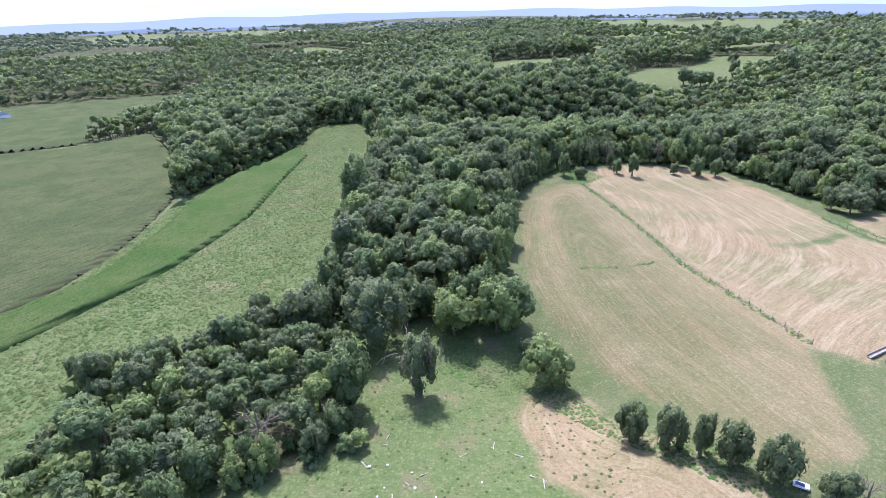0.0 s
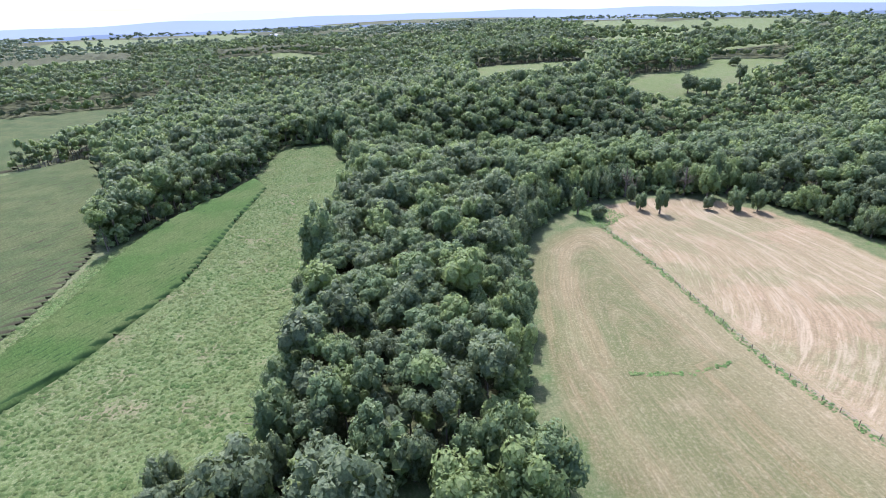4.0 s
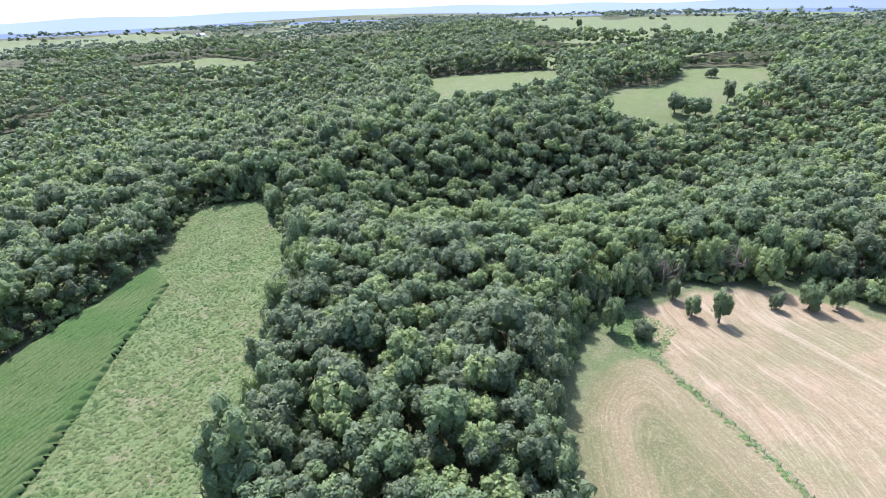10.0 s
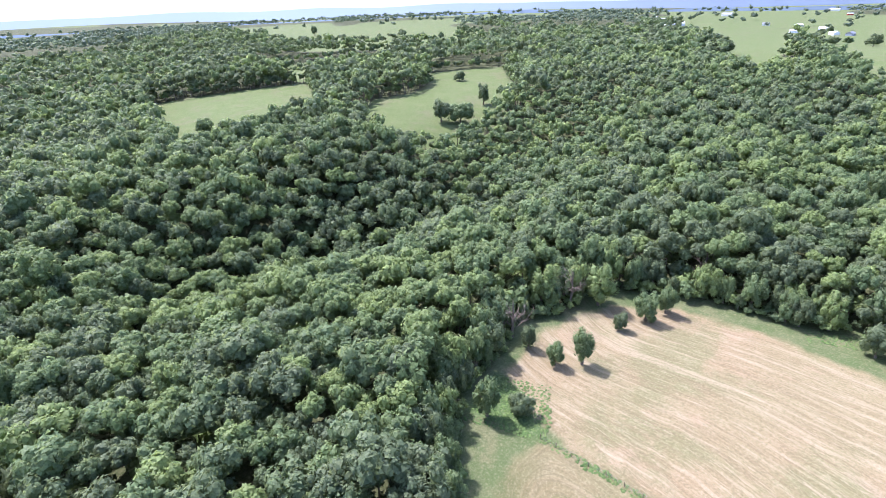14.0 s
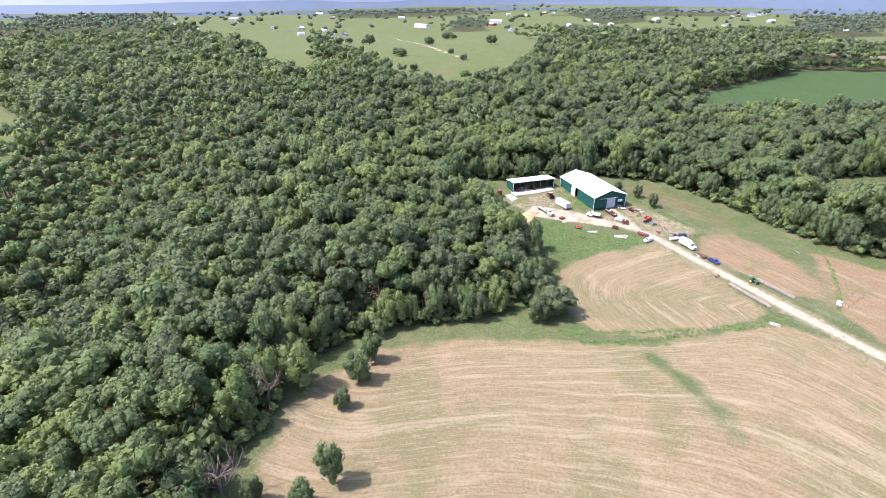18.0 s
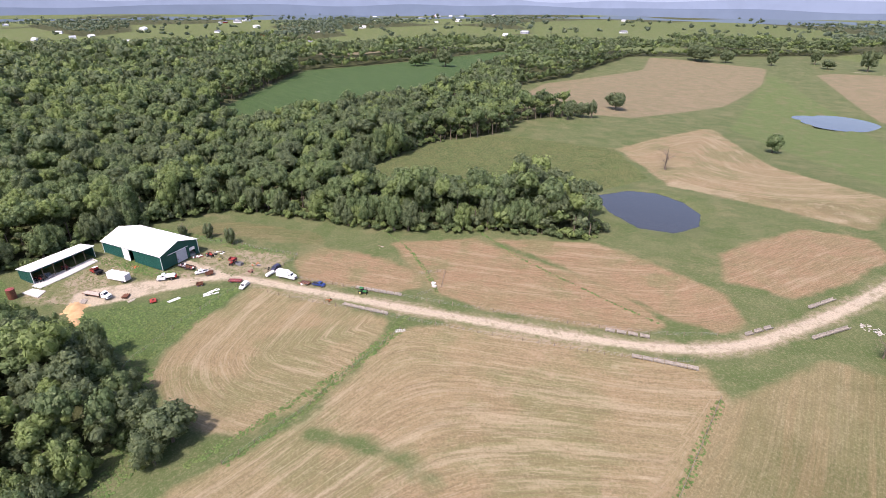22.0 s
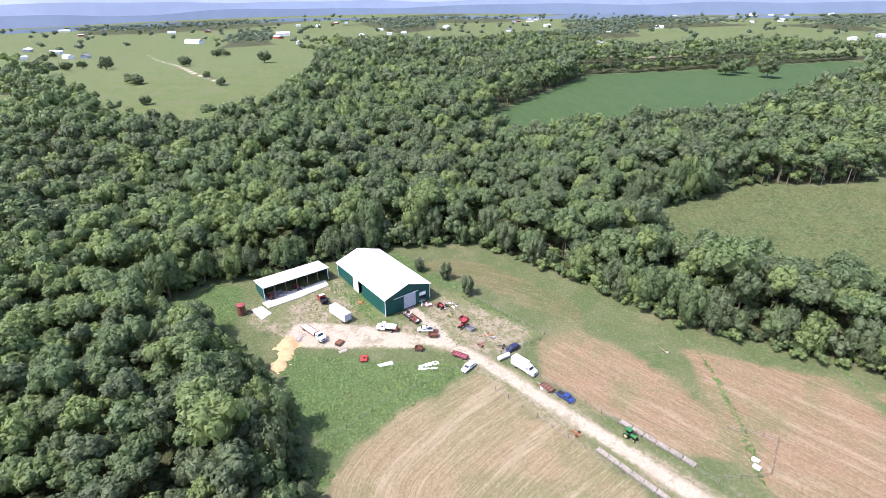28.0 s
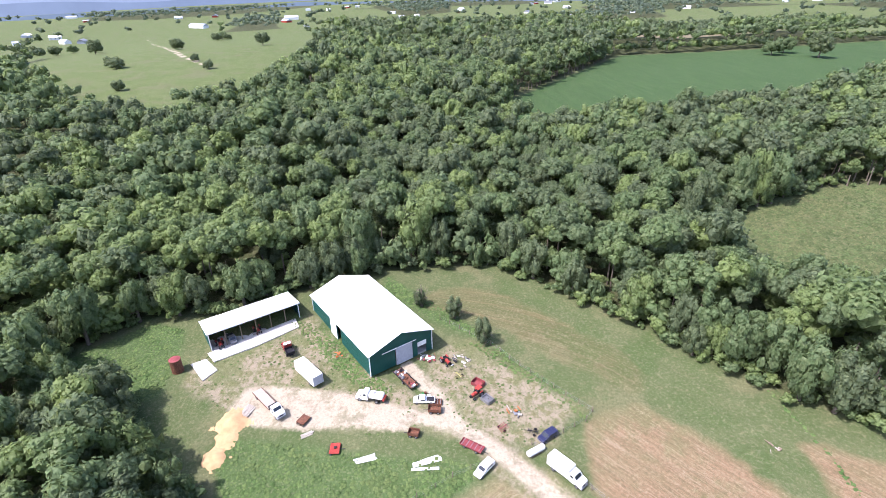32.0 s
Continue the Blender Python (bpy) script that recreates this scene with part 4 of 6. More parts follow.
bare_tree(57, 49.5, 6, "small bare grey tree beside a hedge tree")


# ---- crops, rank growth, water and the distance ----
def make_plant_material(name, dark, light, scale, between=None):
    m, n, l, b = material(name, 0.9)
    b.inputs["Specular IOR Level"].default_value = 0.08
    t = Net(m)
    c = t.mix(t.island(), dark, light)
    c = t.mix(t.ramp(t.noise(0.05, 4), 0.35, 0.65), c, t.mix(0.35, c, (0.14, 0.14, 0.06)))
    c = t.mix(t.ramp(t.noise(scale, 3, 0.7), 0.4, 0.65), t.mix(0.4, c, (0.02, 0.035, 0.01)), c)
    # furrows between rows: soil and low leaves, with their shade painted in
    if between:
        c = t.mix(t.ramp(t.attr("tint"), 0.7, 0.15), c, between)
    l.new(c, b.inputs["Base Color"])
    t.bump(t.noise(scale * 1.7, 3, 0.7), 0.8, 0.4, b)
    return m


# the last colour is the furrow's, darkened for shade between the rows
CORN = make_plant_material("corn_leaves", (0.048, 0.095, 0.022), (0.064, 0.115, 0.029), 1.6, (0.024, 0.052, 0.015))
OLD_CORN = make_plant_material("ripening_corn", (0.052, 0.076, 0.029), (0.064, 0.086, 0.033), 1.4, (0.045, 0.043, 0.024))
WEED = make_plant_material("rank_weeds", (0.052, 0.094, 0.026), (0.114, 0.150, 0.050), 2.0)


def crop(name, label, poly, turn, row, step, tall, mat):
    """A stand of corn: rows as ridges that fall to the ground at the field's edge."""
    p = np.array(poly, float)
    c, s = math.cos(turn), math.sin(turn)
    u, v = p[:, 0] * c + p[:, 1] * s, -p[:, 0] * s + p[:, 1] * c
    us, vs = np.arange(u.min() - 2, u.max() + 2, step), np.arange(v.min() - 2, v.max() + 2, row / 2)
    gu, gv = np.meshgrid(us, vs)
    x, y = gu * c - gv * s, gu * s + gv * c
    d = inside(poly, x, y)
    r = np.random.default_rng(31)
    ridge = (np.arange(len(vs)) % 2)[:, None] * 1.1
    patchy = 0.25 * np.sin(x / 9 + np.sin(y / 13)) + 0.2 * np.sin(y / 6.5)
    z = height(x, y) - 0.3 + np.clip((d + 0.2) / (0.7 if row < 2 else 2.2), 0, 1) * (tall - ridge + patchy + r.normal(scale=0.16, size=x.shape))
    i = np.arange(x.size).reshape(x.shape)
    q = np.stack([i[:-1, :-1], i[:-1, 1:], i[1:, 1:], i[1:, :-1]], -1).reshape(-1, 4)
    q = q[(d.ravel()[q] > -0.9).all(1)]
    used, q = np.unique(q, return_inverse=True)
    vv = np.stack([x, y, z], -1).reshape(-1, 3)[used]
    # 1 on the row tops, 0 in the furrows that get the shaded colour
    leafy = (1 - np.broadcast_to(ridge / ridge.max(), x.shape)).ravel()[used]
    return tagged(new(name, raw_mesh(name, vv, q.reshape(-1, 4), 4, [mat], leafy)), label, "crop", kind="stuff")


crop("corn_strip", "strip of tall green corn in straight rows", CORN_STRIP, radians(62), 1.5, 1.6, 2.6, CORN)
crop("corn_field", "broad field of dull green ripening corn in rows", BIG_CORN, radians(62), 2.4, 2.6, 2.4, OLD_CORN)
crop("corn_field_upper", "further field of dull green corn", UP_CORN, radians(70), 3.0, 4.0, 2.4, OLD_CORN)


def tufts(name, label, polys, spacing, size, mat, seed, keep=1.0, keep_off=()):
    """Low clumps of weeds: one mesh of small leafy tents."""
    r = np.random.default_rng(seed)
    pts = []
    for poly in polys:
        p = np.array(poly, float)
        x, y = scatter(spacing, 0.5, p[:, 0].min(), p[:, 0].max(), p[:, 1].min(), p[:, 1].max(), seed)
        ok = (inside(poly, x, y) > 0.3) & (r.uniform(size=len(x)) < keep) & (x > -260)
        for other in keep_off:
            ok &= inside(other, x, y) < -0.3
        pts.append(np.stack([x[ok], y[ok]], -1))
    pts = np.concatenate(pts)
    n = len(pts)
    z = height(pts[:, 0], pts[:, 1])
    lump = 0.6 + 0.5 * np.sin(pts[:, 0] / 3.1 + np.sin(pts[:, 1] / 4.3)) + 0.4 * np.sin(pts[:, 1] / 2.3)
    s = size * r.uniform(0.5, 1.2, n) * np.clip(0.75 + 0.25 * lump, 0.5, 1.4)
    a = r.uniform(0, 2 * np.pi, n)
    v = []
    for k in range(4):
        b = a + k * np.pi / 2
        v.append(np.stack([pts[:, 0] + np.cos(b) * s * 1.3, pts[:, 1] + np.sin(b) * s * 1.3, z + s * r.uniform(-0.1, 0.25, n)], -1))
    v.append(np.stack([pts[:, 0] + r.normal(scale=0.2, size=n) * s, pts[:, 1] + r.normal(scale=0.2, size=n) * s, z + s * r.uniform(0.6, 1.2, n)], -1))
    v = np.stack(v, 1)
    f = (np.array([[0, 1, 4], [1, 2, 4], [2, 3, 4], [3, 0, 4]])[None] + 5 * np.arange(n)[:, None, None]).reshape(-1, 3)
    return tagged(new(name, raw_mesh(name, v.reshape(-1, 3), f, 3, [mat])), label, "weeds", kind="stuff")


tufts("scrub_growth", "waist-high goldenrod and weeds covering a fallow strip", [STRIP], 1.1, 0.6, WEED, 41, 0.95, [CORN_STRIP])
BROWN_WEED = make_plant_material("browned_weeds", (0.056, 0.081, 0.030), (0.130, 0.138, 0.061), 1.6)
tufts("fallow_growth", "olive-brown weeds and seedlings over a fallow field", [SCRUB_FIELD], 0.95, 0.6, BROWN_WEED, 46, 0.95)
tufts("clearing_growth", "scattered low weeds in a grassy clearing", [START], 1.3, 0.3, WEED, 47, 0.35)
VERGE = [(-122, 226), (-116.5, 195), (-113.5, 164), (-115, 145), (-124, 126), (-150, 108), (-200, 84), (-200, 76), (-148, 103), (-118, 127), (-110, 150), (-107.5, 178), (-111, 218), (-110, 240)]
LUSH = make_plant_material("lush_weeds", (0.074, 0.133, 0.039), (0.129, 0.185, 0.059), 2.2)
SWALE_EDGE = [(38, 136), (40, 133.5), (52, 132.2), (62, 135), (62, 136.6), (52, 134), (41, 135.4)]
HEDGE = [(22, 96), (30, 76), (42, 66), (54, 54), (46, 50), (34, 62), (22, 78), (12, 92)]
YARD_EDGE = [(206, 122), (212, 121), (236, 134), (234, 138), (214, 126)]
tufts("lush_growth", "bright green rank weeds round the yard and hedges", [WEED_PATCH, SHED_WEEDS, BACK_WEEDS, BARN_WEEDS, BARN_WEEDS, SWALE_EDGE, [(60, 214), (50, 230), (66, 237), (74, 226), (66, 218)], [(-24, 101), (-21, 91), (-10, 96), (5, 88), (20, 80), (17, 98), (4, 104), (-22, 110)], HEDGE, YARD_EDGE,
      VERGE,
      [(186, 181), (154, 192), (148, 202), (142, 198), (150, 186), (180, 176)]], 0.72, 0.4, LUSH, 42, 0.9, [YARD])
tufts("dry_growth", "thin dry grass and low weeds on bare soil", [YARD_SOIL, PALE, [(232, 134), (222, 129.5), (209, 122.5), (203, 128), (204, 126), (209, 119.5), (222, 126.5)], [(218, 150), (226, 156), (214, 164), (211, 156)]], 1.0, 0.26, WEED, 44, 0.4, [YARD])
SEAMS = {"seam_a": [(207, 86), (190, 88), (178, 92), (166, 97), (154, 103)], "seam_b": [(181, 61), (166, 65), (153, 68.6), (131, 71.8), (112, 73.5), (97, 74)], "seam_c": [(152, 116), (147, 132), (145, 145), (143.5, 165), (143, 181)]}
for name, line in [*FENCES.items(), *SEAMS.items()]:
    ring = [(p[0] - 1.3, p[1] - 0.5) for p in line] + [(p[0] + 1.3, p[1] + 0.5) for p in line[::-1]]
    tufts("fence_line_growth", "strip of uncut grass between two fields", [ring], 0.6, 0.38, LUSH, 43, 0.8)


def make_water():
    m, n, l, b = material("pond_water", 0.08)
    t = Net(m)
    b.inputs["Specular IOR Level"].default_value = 0.2
    b.inputs["Base Color"].default_value = (0.035, 0.04, 0.045, 1)
    t.bump(t.noise(1.5, 3, stretch=(0.4, 1, 2.5)), 0.12, 0.05, b)
    return m


WATER = make_water()


def water(name, shape, level, label):
    p = smooth_line(shape + shape[:1])[:-1]
    bm = bmesh.new()
    bm.faces.new([bm.verts.new((x, y, level)) for x, y in p])
    bmesh.ops.triangulate(bm, faces=bm.faces)
    me = bpy.data.meshes.new(name)
    bm.to_mesh(me)
    me.materials.append(WATER)
    tagged(new(name, me), label, "water", kind="structure")


def swollen(shape, by):
    c = np.mean(shape, 0)
    return [tuple(c + (np.array(p) - c) * by) for p in shape]


water("pond", swollen(POND, 1.08), POND_Z, "still dark farm pond with grassy banks")
water("pond_far", swollen(POND_FAR, 1.08), POND_FAR_Z, "small cattle pond in green pasture")


def backdrop(name, far, base, amp, colour, bright, glow, seed, label):
    """A ring of hills at the edge of sight, with haze painted into its glowing colour."""
    a = np.linspace(0, 2 * np.pi, 721)
    r = np.random.default_rng(seed)
    top = base + sum(amp * r.uniform(0.3, 1) / (1 + 0.25 * k) * np.sin(a * int(r.integers(3 + 3 * k, 9 + 7 * k)) + r.uniform(0, 6)) for k in range(7)) * 0.45
    x, y = 60 + far * np.cos(a), 120 + far * np.sin(a)
    v = np.concatenate([np.stack([x * 0.97, y * 0.97, np.full_like(a, -60)], -1), np.stack([x, y, top], -1)])
    f = np.array([[k, k + 1, 721 + k + 1, 721 + k] for k in range(720)])
    m, n, l, b = material(name, 1.0)
    t = Net(m)
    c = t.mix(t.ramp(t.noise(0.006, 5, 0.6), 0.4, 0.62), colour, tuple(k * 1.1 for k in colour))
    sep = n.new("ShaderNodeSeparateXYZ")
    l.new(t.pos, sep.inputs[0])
    # sunlit haze painted in: the colour brightens towards the sun's side
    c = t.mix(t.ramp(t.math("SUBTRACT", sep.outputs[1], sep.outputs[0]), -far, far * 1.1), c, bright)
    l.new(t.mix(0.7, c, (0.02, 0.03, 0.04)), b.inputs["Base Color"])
    # dark base plus emission: the painted haze glows whatever the sun does
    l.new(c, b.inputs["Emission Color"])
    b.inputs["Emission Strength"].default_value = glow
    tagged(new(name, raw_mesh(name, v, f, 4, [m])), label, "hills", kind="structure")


# haze colours get paler from the near ring to the far one
backdrop("backdrop_hills", 3850, 104, 22, (0.30, 0.36, 0.47), (1.35, 1.42, 1.5), 0.4, 3, "glowing backdrop hills on the horizon, painted pale blue with haze")
backdrop("backdrop_ridge_far", 3100, 60, 16, (0.20, 0.25, 0.34), (0.72, 0.80, 0.95), 0.4, 4, "glowing backdrop ridge far off, painted pale blue with haze")
backdrop("backdrop_ridge_mid", 2450, 36, 12, (0.13, 0.17, 0.235), (0.40, 0.48, 0.60), 0.4, 5, "glowing backdrop ridge of woods far off, painted blue with haze")
backdrop("backdrop_ridge", 1950, 14, 8, (0.11, 0.15, 0.19), (0.24, 0.31, 0.40), 0.4, 6, "glowing backdrop ridge beyond the last fields, tinted with haze")

# ---- helpers for built things ----
def plain(name, colour, rough=0.55, metal=0.0, vary=0.18, scale=1.2, dirt=(0.20, 0.15, 0.10), grime=0.3):
    """A painted or raw surface with weathering at two scales."""
    m, n, l, b = material(name, rough, metal)
    t = Net(m)
    c = t.mix(t.ramp(t.noise(scale, 5, 0.65), 0.3, 0.7), tuple(k * (1 - vary) for k in colour), tuple(min(1, k * (1 + vary)) for k in colour))
    c = t.mix(t.math("MULTIPLY", t.ramp(t.noise(scale * 4, 4, 0.7), 0.5, 0.75), grime), c, dirt)
    l.new(c, b.inputs["Base Color"])
    t.bump(t.noise(scale * 9, 3), 0.15, 0.02, b)
    return m


def ribbed(name, colour, turn, pitch=0.3, rough=0.45):
    """Ribbed metal sheet: ribs across the given direction."""
    m, n, l, b = material(name, rough, 0.0)
    t = Net(m)
    c = t.mix(t.ramp(t.noise(0.3, 4), 0.3, 0.7), tuple(k * 0.88 for k in colour), tuple(min(1, k * 1.08) for k in colour))
    c = t.mix(t.math("MULTIPLY", t.ramp(t.noise(1.5, 5, 0.7), 0.6, 0.85), 0.1), c, (0.25, 0.22, 0.18))
    l.new(c, b.inputs["Base Color"])
    sep = n.new("ShaderNodeSeparateXYZ")
    l.new(t.pos, sep.inputs[0])
    run = t.math("ADD", t.math("MULTIPLY", sep.outputs[0], math.cos(turn)), t.math("MULTIPLY", sep.outputs[1], math.sin(turn)))
    t.bump(t.math("SINE", t.math("MULTIPLY", run, 2 * math.pi / pitch)), 0.5, 0.03, b)
    return m


U_TURN, V_TURN = math.atan2(0.404, 0.915), math.atan2(-0.916, 0.401)
GREEN_LONG = ribbed("green_metal_siding_long", (0.01, 0.071, 0.058), U_TURN)
GREEN_END = ribbed("green_metal_siding_end", (0.01, 0.071, 0.058), V_TURN)
ROOF_WHITE = ribbed("white_metal_roof", (0.86, 0.86, 0.85), U_TURN, 0.4, 0.4)
SHED_ROOF = ribbed("white_shed_roof", (0.84, 0.84, 0.83), V_TURN, 0.4, 0.4)
TRIM = plain("white_trim", (0.75, 0.75, 0.73), 0.5)
DOOR_GREY = plain("pale_grey_door", (0.374, 0.394, 0.435), 0.5, 0, 0.08)
CONCRETE = plain("concrete", (0.422, 0.408, 0.374), 0.85, 0, 0.14, 0.7, (0.33, 0.28, 0.22), 0.5)
TIMBER = plain("weathered_timber", (0.177, 0.136, 0.095), 0.85, 0, 0.25, 2.0)
PALE_WOOD = plain("grey_bleached_wood", (0.34, 0.299, 0.245), 0.85, 0, 0.2, 2.0)
WHITE = plain("white_paint", (0.78, 0.78, 0.77), 0.4, 0, 0.05, 0.8, (0.4, 0.36, 0.3), 0.15)
RED = plain("faded_red_paint", (0.286, 0.037, 0.027), 0.5, 0, 0.25)
ORANGE = plain("orange_paint", (0.374, 0.109, 0.034), 0.5, 0, 0.2)
MAROON = plain("dull_maroon_paint", (0.218, 0.048, 0.051), 0.6, 0, 0.2)
RUST = plain("rusted_steel", (0.136, 0.058, 0.034), 0.85, 0.1, 0.35, 2.5)
BLACK = plain("black_steel", (0.02, 0.02, 0.024), 0.6, 0.2)
GREY = plain("grey_steel", (0.224, 0.224, 0.231), 0.5, 0.4, 0.15)
BLUE = plain("dark_blue_paint", (0.017, 0.041, 0.15), 0.3, 0.0, 0.1)
NAVY = plain("navy_paint", (0.02, 0.024, 0.061), 0.3, 0.0, 0.1)
GREEN = plain("tractor_green_paint", (0.02, 0.129, 0.034), 0.45, 0.0, 0.15)
YELLOW = plain("yellow_paint", (0.374, 0.34, 0.122), 0.5, 0.0, 0.15)
TYRE = plain("tyre_rubber", (0.017, 0.017, 0.017), 0.9)
SAND = plain("orange_sand", (0.422, 0.272, 0.136), 0.95, 0, 0.15, 0.6, (0.45, 0.27, 0.13), 0.5)
ROCK = plain("pale_limestone", (0.422, 0.401, 0.36), 0.9, 0, 0.2, 1.0)


def make_glass():
    m, n, l, b = material("dark_glass", 0.08)
    b.inputs["Base Color"].default_value = (0.02, 0.025, 0.03, 1)
    b.inputs["Specular IOR Level"].default_value = 0.6
    return m


GLASS = make_glass()


def part(name, bm, mat, parent, label=""):
    """Links a bmesh as one mesh object under a thing or a part."""
    me = bpy.data.meshes.new(name)
    bmesh.ops.recalc_face_normals(bm, faces=bm.faces)
    bm.to_mesh(me)
    bm.free()
    me.materials.append(mat)
    ob = new(name, me)
    ob.parent = parent
    return tagged(ob, label)


def thing(name, x, y, turn, label, category, group="", z=None):
    ob = new(name)
    ob.empty_display_size = 0.3
    ob.location = (x, y, ground_z(x, y) if z is None else z)
    ob.rotation_euler = (0, 0, turn)
    return tagged(ob, label, category, group)


def box(cx, cy, cz, sx, sy, sz, bevel=0.03, bm=None, turn=None):
    bm = bm or bmesh.new()
    m = Matrix.Translation((cx, cy, cz)) @ (turn or Matrix()) @ Matrix.Diagonal((sx, sy, sz, 1))
    made = bmesh.ops.create_cube(bm, size=1, matrix=m)["verts"]
    if bevel:
        edges = {e for v in made for e in v.link_edges}
        bmesh.ops.bevel(bm, geom=list(edges), offset=min(bevel, sx / 3, sy / 3, sz / 3), segments=1, affect="EDGES")
    return bm


def rod(a, b, r, r2=None, sides=8, bm=None):
    bm = bm or bmesh.new()
    a, b = Vector(a), Vector(b)
    q = (b - a).to_track_quat("Z", "Y").to_matrix().to_4x4()
    bmesh.ops.create_cone(bm, cap_ends=True, segments=sides, radius1=r, radius2=r if r2 is None else r2, depth=(b - a).length, matrix=Matrix.Translation((a + b) / 2) @ q)
    return bm


def profile(points, half, bevel=0.05, bm=None):
    """A side outline (x, z) drawn out to both sides."""
    bm = bm or bmesh.new()
    left = [bm.verts.new((x, -half, z)) for x, z in points]
    right = [bm.verts.new((x, half, z)) for x, z in points]
    n = len(points)
    bm.faces.new(left)
    bm.faces.new(right[::-1])
    for k in range(n):
        bm.faces.new((left[k], right[k], right[(k + 1) % n], left[(k + 1) % n]))
    if bevel:
        bmesh.ops.bevel(bm, geom=bm.edges[:], offset=bevel, segments=1, affect="EDGES")
    return bm


def wheel(parent, x, y, r, w, rim=GREY):
    """A tyre with its rim, standing at local x, y."""
    t = part("wheel", rod((x, y - w / 2, r), (x, y + w / 2, r), r, sides=18), TYRE, parent)
    side = 1 if y > 0 else -1
    part("rim", rod((x, y + side * (w / 2 - 0.02), r), (x, y + side * (w / 2 + 0.02), r), r * 0.58, sides=12), rim, t)


# ---- the barn ----
BARN_X, BARN_Y = 228.0, 159.6


def barn():
    z0 = ground_z(239, 160) - 0.1
    b = thing("barn", BARN_X, BARN_Y, U_TURN, "large dark green metal barn with a low white gable roof", "barn", z=z0)
    # local: x along the ridge from the door end, y from 0 to -15 across
    L, W, E, R, T = 28.4, 15.0, 5.2, 2.5, 0.18
    part("floor_slab", box(L / 2, -W / 2, 0.05, L - 0.4, W - 0.4, 0.3, 0), CONCRETE, b)
    left = part("wall", box(6.6, -T / 2, E / 2, 13.2, T, E, 0), GREEN_LONG, b)
    bm = box(21.75, -T / 2, E / 2, 13.3, T, E, 0)
    box(14.15, -T / 2, E - 0.45, 1.9, T, 0.9, 0, bm)
    part("wall", bm, GREEN_LONG, b)
    part("wall", box(L / 2, -W + T / 2, E / 2, L, T, E, 0), GREEN_LONG, b)
    bm = bmesh.new()
    for x in (L - T / 2,):
        profile_pts = [(-T, 0), (-W + T, 0), (-W + T, E), (-W / 2, E + R - 0.08), (-T, E)]
        a = [bm.verts.new((x - T / 2, y, z)) for y, z in profile_pts]
        c = [bm.verts.new((x + T / 2, y, z)) for y, z in profile_pts]
        bm.faces.new(a)
        bm.faces.new(c[::-1])
        for k in range(5):
            bm.faces.new((a[k], c[k], c[(k + 1) % 5], a[(k + 1) % 5]))
    part("wall", bm, GREEN_END, b)
    # door end, with the doorways left open
    bm = bmesh.new()
    for y0, y1, lo, hi in ((-T, -5.9, 0, 4.4), (-9.9, -11.3, 0, 4.4), (-13.6, -W + T, 0, 4.4), (-11.3, -13.6, 3.3, 4.4)):
        box(T / 2, (y0 + y1) / 2, (lo + hi) / 2, T, abs(y1 - y0), hi - lo, 0, bm)
    pts = [(-T, 4.4), (-W + T, 4.4), (-W + T, E), (-W / 2, E + R - 0.08), (-T, E)]
    a = [bm.verts.new((0, y, z)) for y, z in pts]
    c = [bm.verts.new((T, y, z)) for y, z in pts]
    bm.faces.new(a)
    bm.faces.new(c[::-1])
    for k in range(5):
        bm.faces.new((a[k], c[k], c[(k + 1) % 5], a[(k + 1) % 5]))
    part("wall", bm, GREEN_END, b)
    d = part("sliding_door", box(-0.12, -8.0, 2.12, 0.08, 4.0, 4.2, 0.02), DOOR_GREY, b, "pale grey sliding door")
    part("door_handle", box(-0.19, -6.3, 1.2, 0.06, 0.08, 0.4, 0.01), BLACK, d)
    part("door_track", box(-0.14, -6.9, 4.36, 0.14, 8.2, 0.16, 0.02), TRIM, b, "white door track")
    part("roll_door", box(-0.05, -12.45, 2.75, 0.08, 2.2, 1.1, 0.02), TRIM, b, "half-raised white door")
    part("sliding_door", box(16.7, 0.12, 2.4, 3.2, 0.08, 4.6, 0.02), TRIM, b, "white sliding door on the long side")
    for x, y in ((-0.03, 0.03), (-0.03, -W - 0.03), (L + 0.03, 0.03), (L + 0.03, -W - 0.03)):
        part("corner_trim", box(x, y, E / 2, 0.16, 0.16, E, 0.01), TRIM, b, "white corner trim")
    for side in (1, -1):
        bm = bmesh.new()
        y_e, y_r = (0.35, -W / 2) if side > 0 else (-W - 0.35, -W / 2)
        z_e = E + 0.02 - 0.35 * R / (W / 2)
        q = [bm.verts.new(p) for p in ((-0.4, y_e, z_e), (L + 0.4, y_e, z_e), (L + 0.4, y_r, E + R), (-0.4, y_r, E + R), (-0.4, y_e, z_e + 0.12), (L + 0.4, y_e, z_e + 0.12), (L + 0.4, y_r, E + R + 0.12), (-0.4, y_r, E + R + 0.12))]
        for f in ((0, 1, 2, 3), (7, 6, 5, 4), (0, 4, 5, 1), (1, 5, 6, 2), (2, 6, 7, 3), (3, 7, 4, 0)):
            bm.faces.new([q[k] for k in f])
        r = part("roof", bm, ROOF_WHITE, b, "white metal roof slope")
        part("eave_trim", box(L / 2, y_e + 0.03 * side, z_e + 0.04, L + 0.8, 0.06, 0.2, 0), TRIM, r)
    part("ridge_cap", box(L / 2, -W / 2, E + R + 0.13, L + 0.8, 0.5, 0.06, 0.02), TRIM, b)
    for k in range(7):
        part("truss", box(2 + k * 4.1, -W / 2, E - 0.1, 0.2, W - 0.6, 0.25, 0), TIMBER, b)


barn()


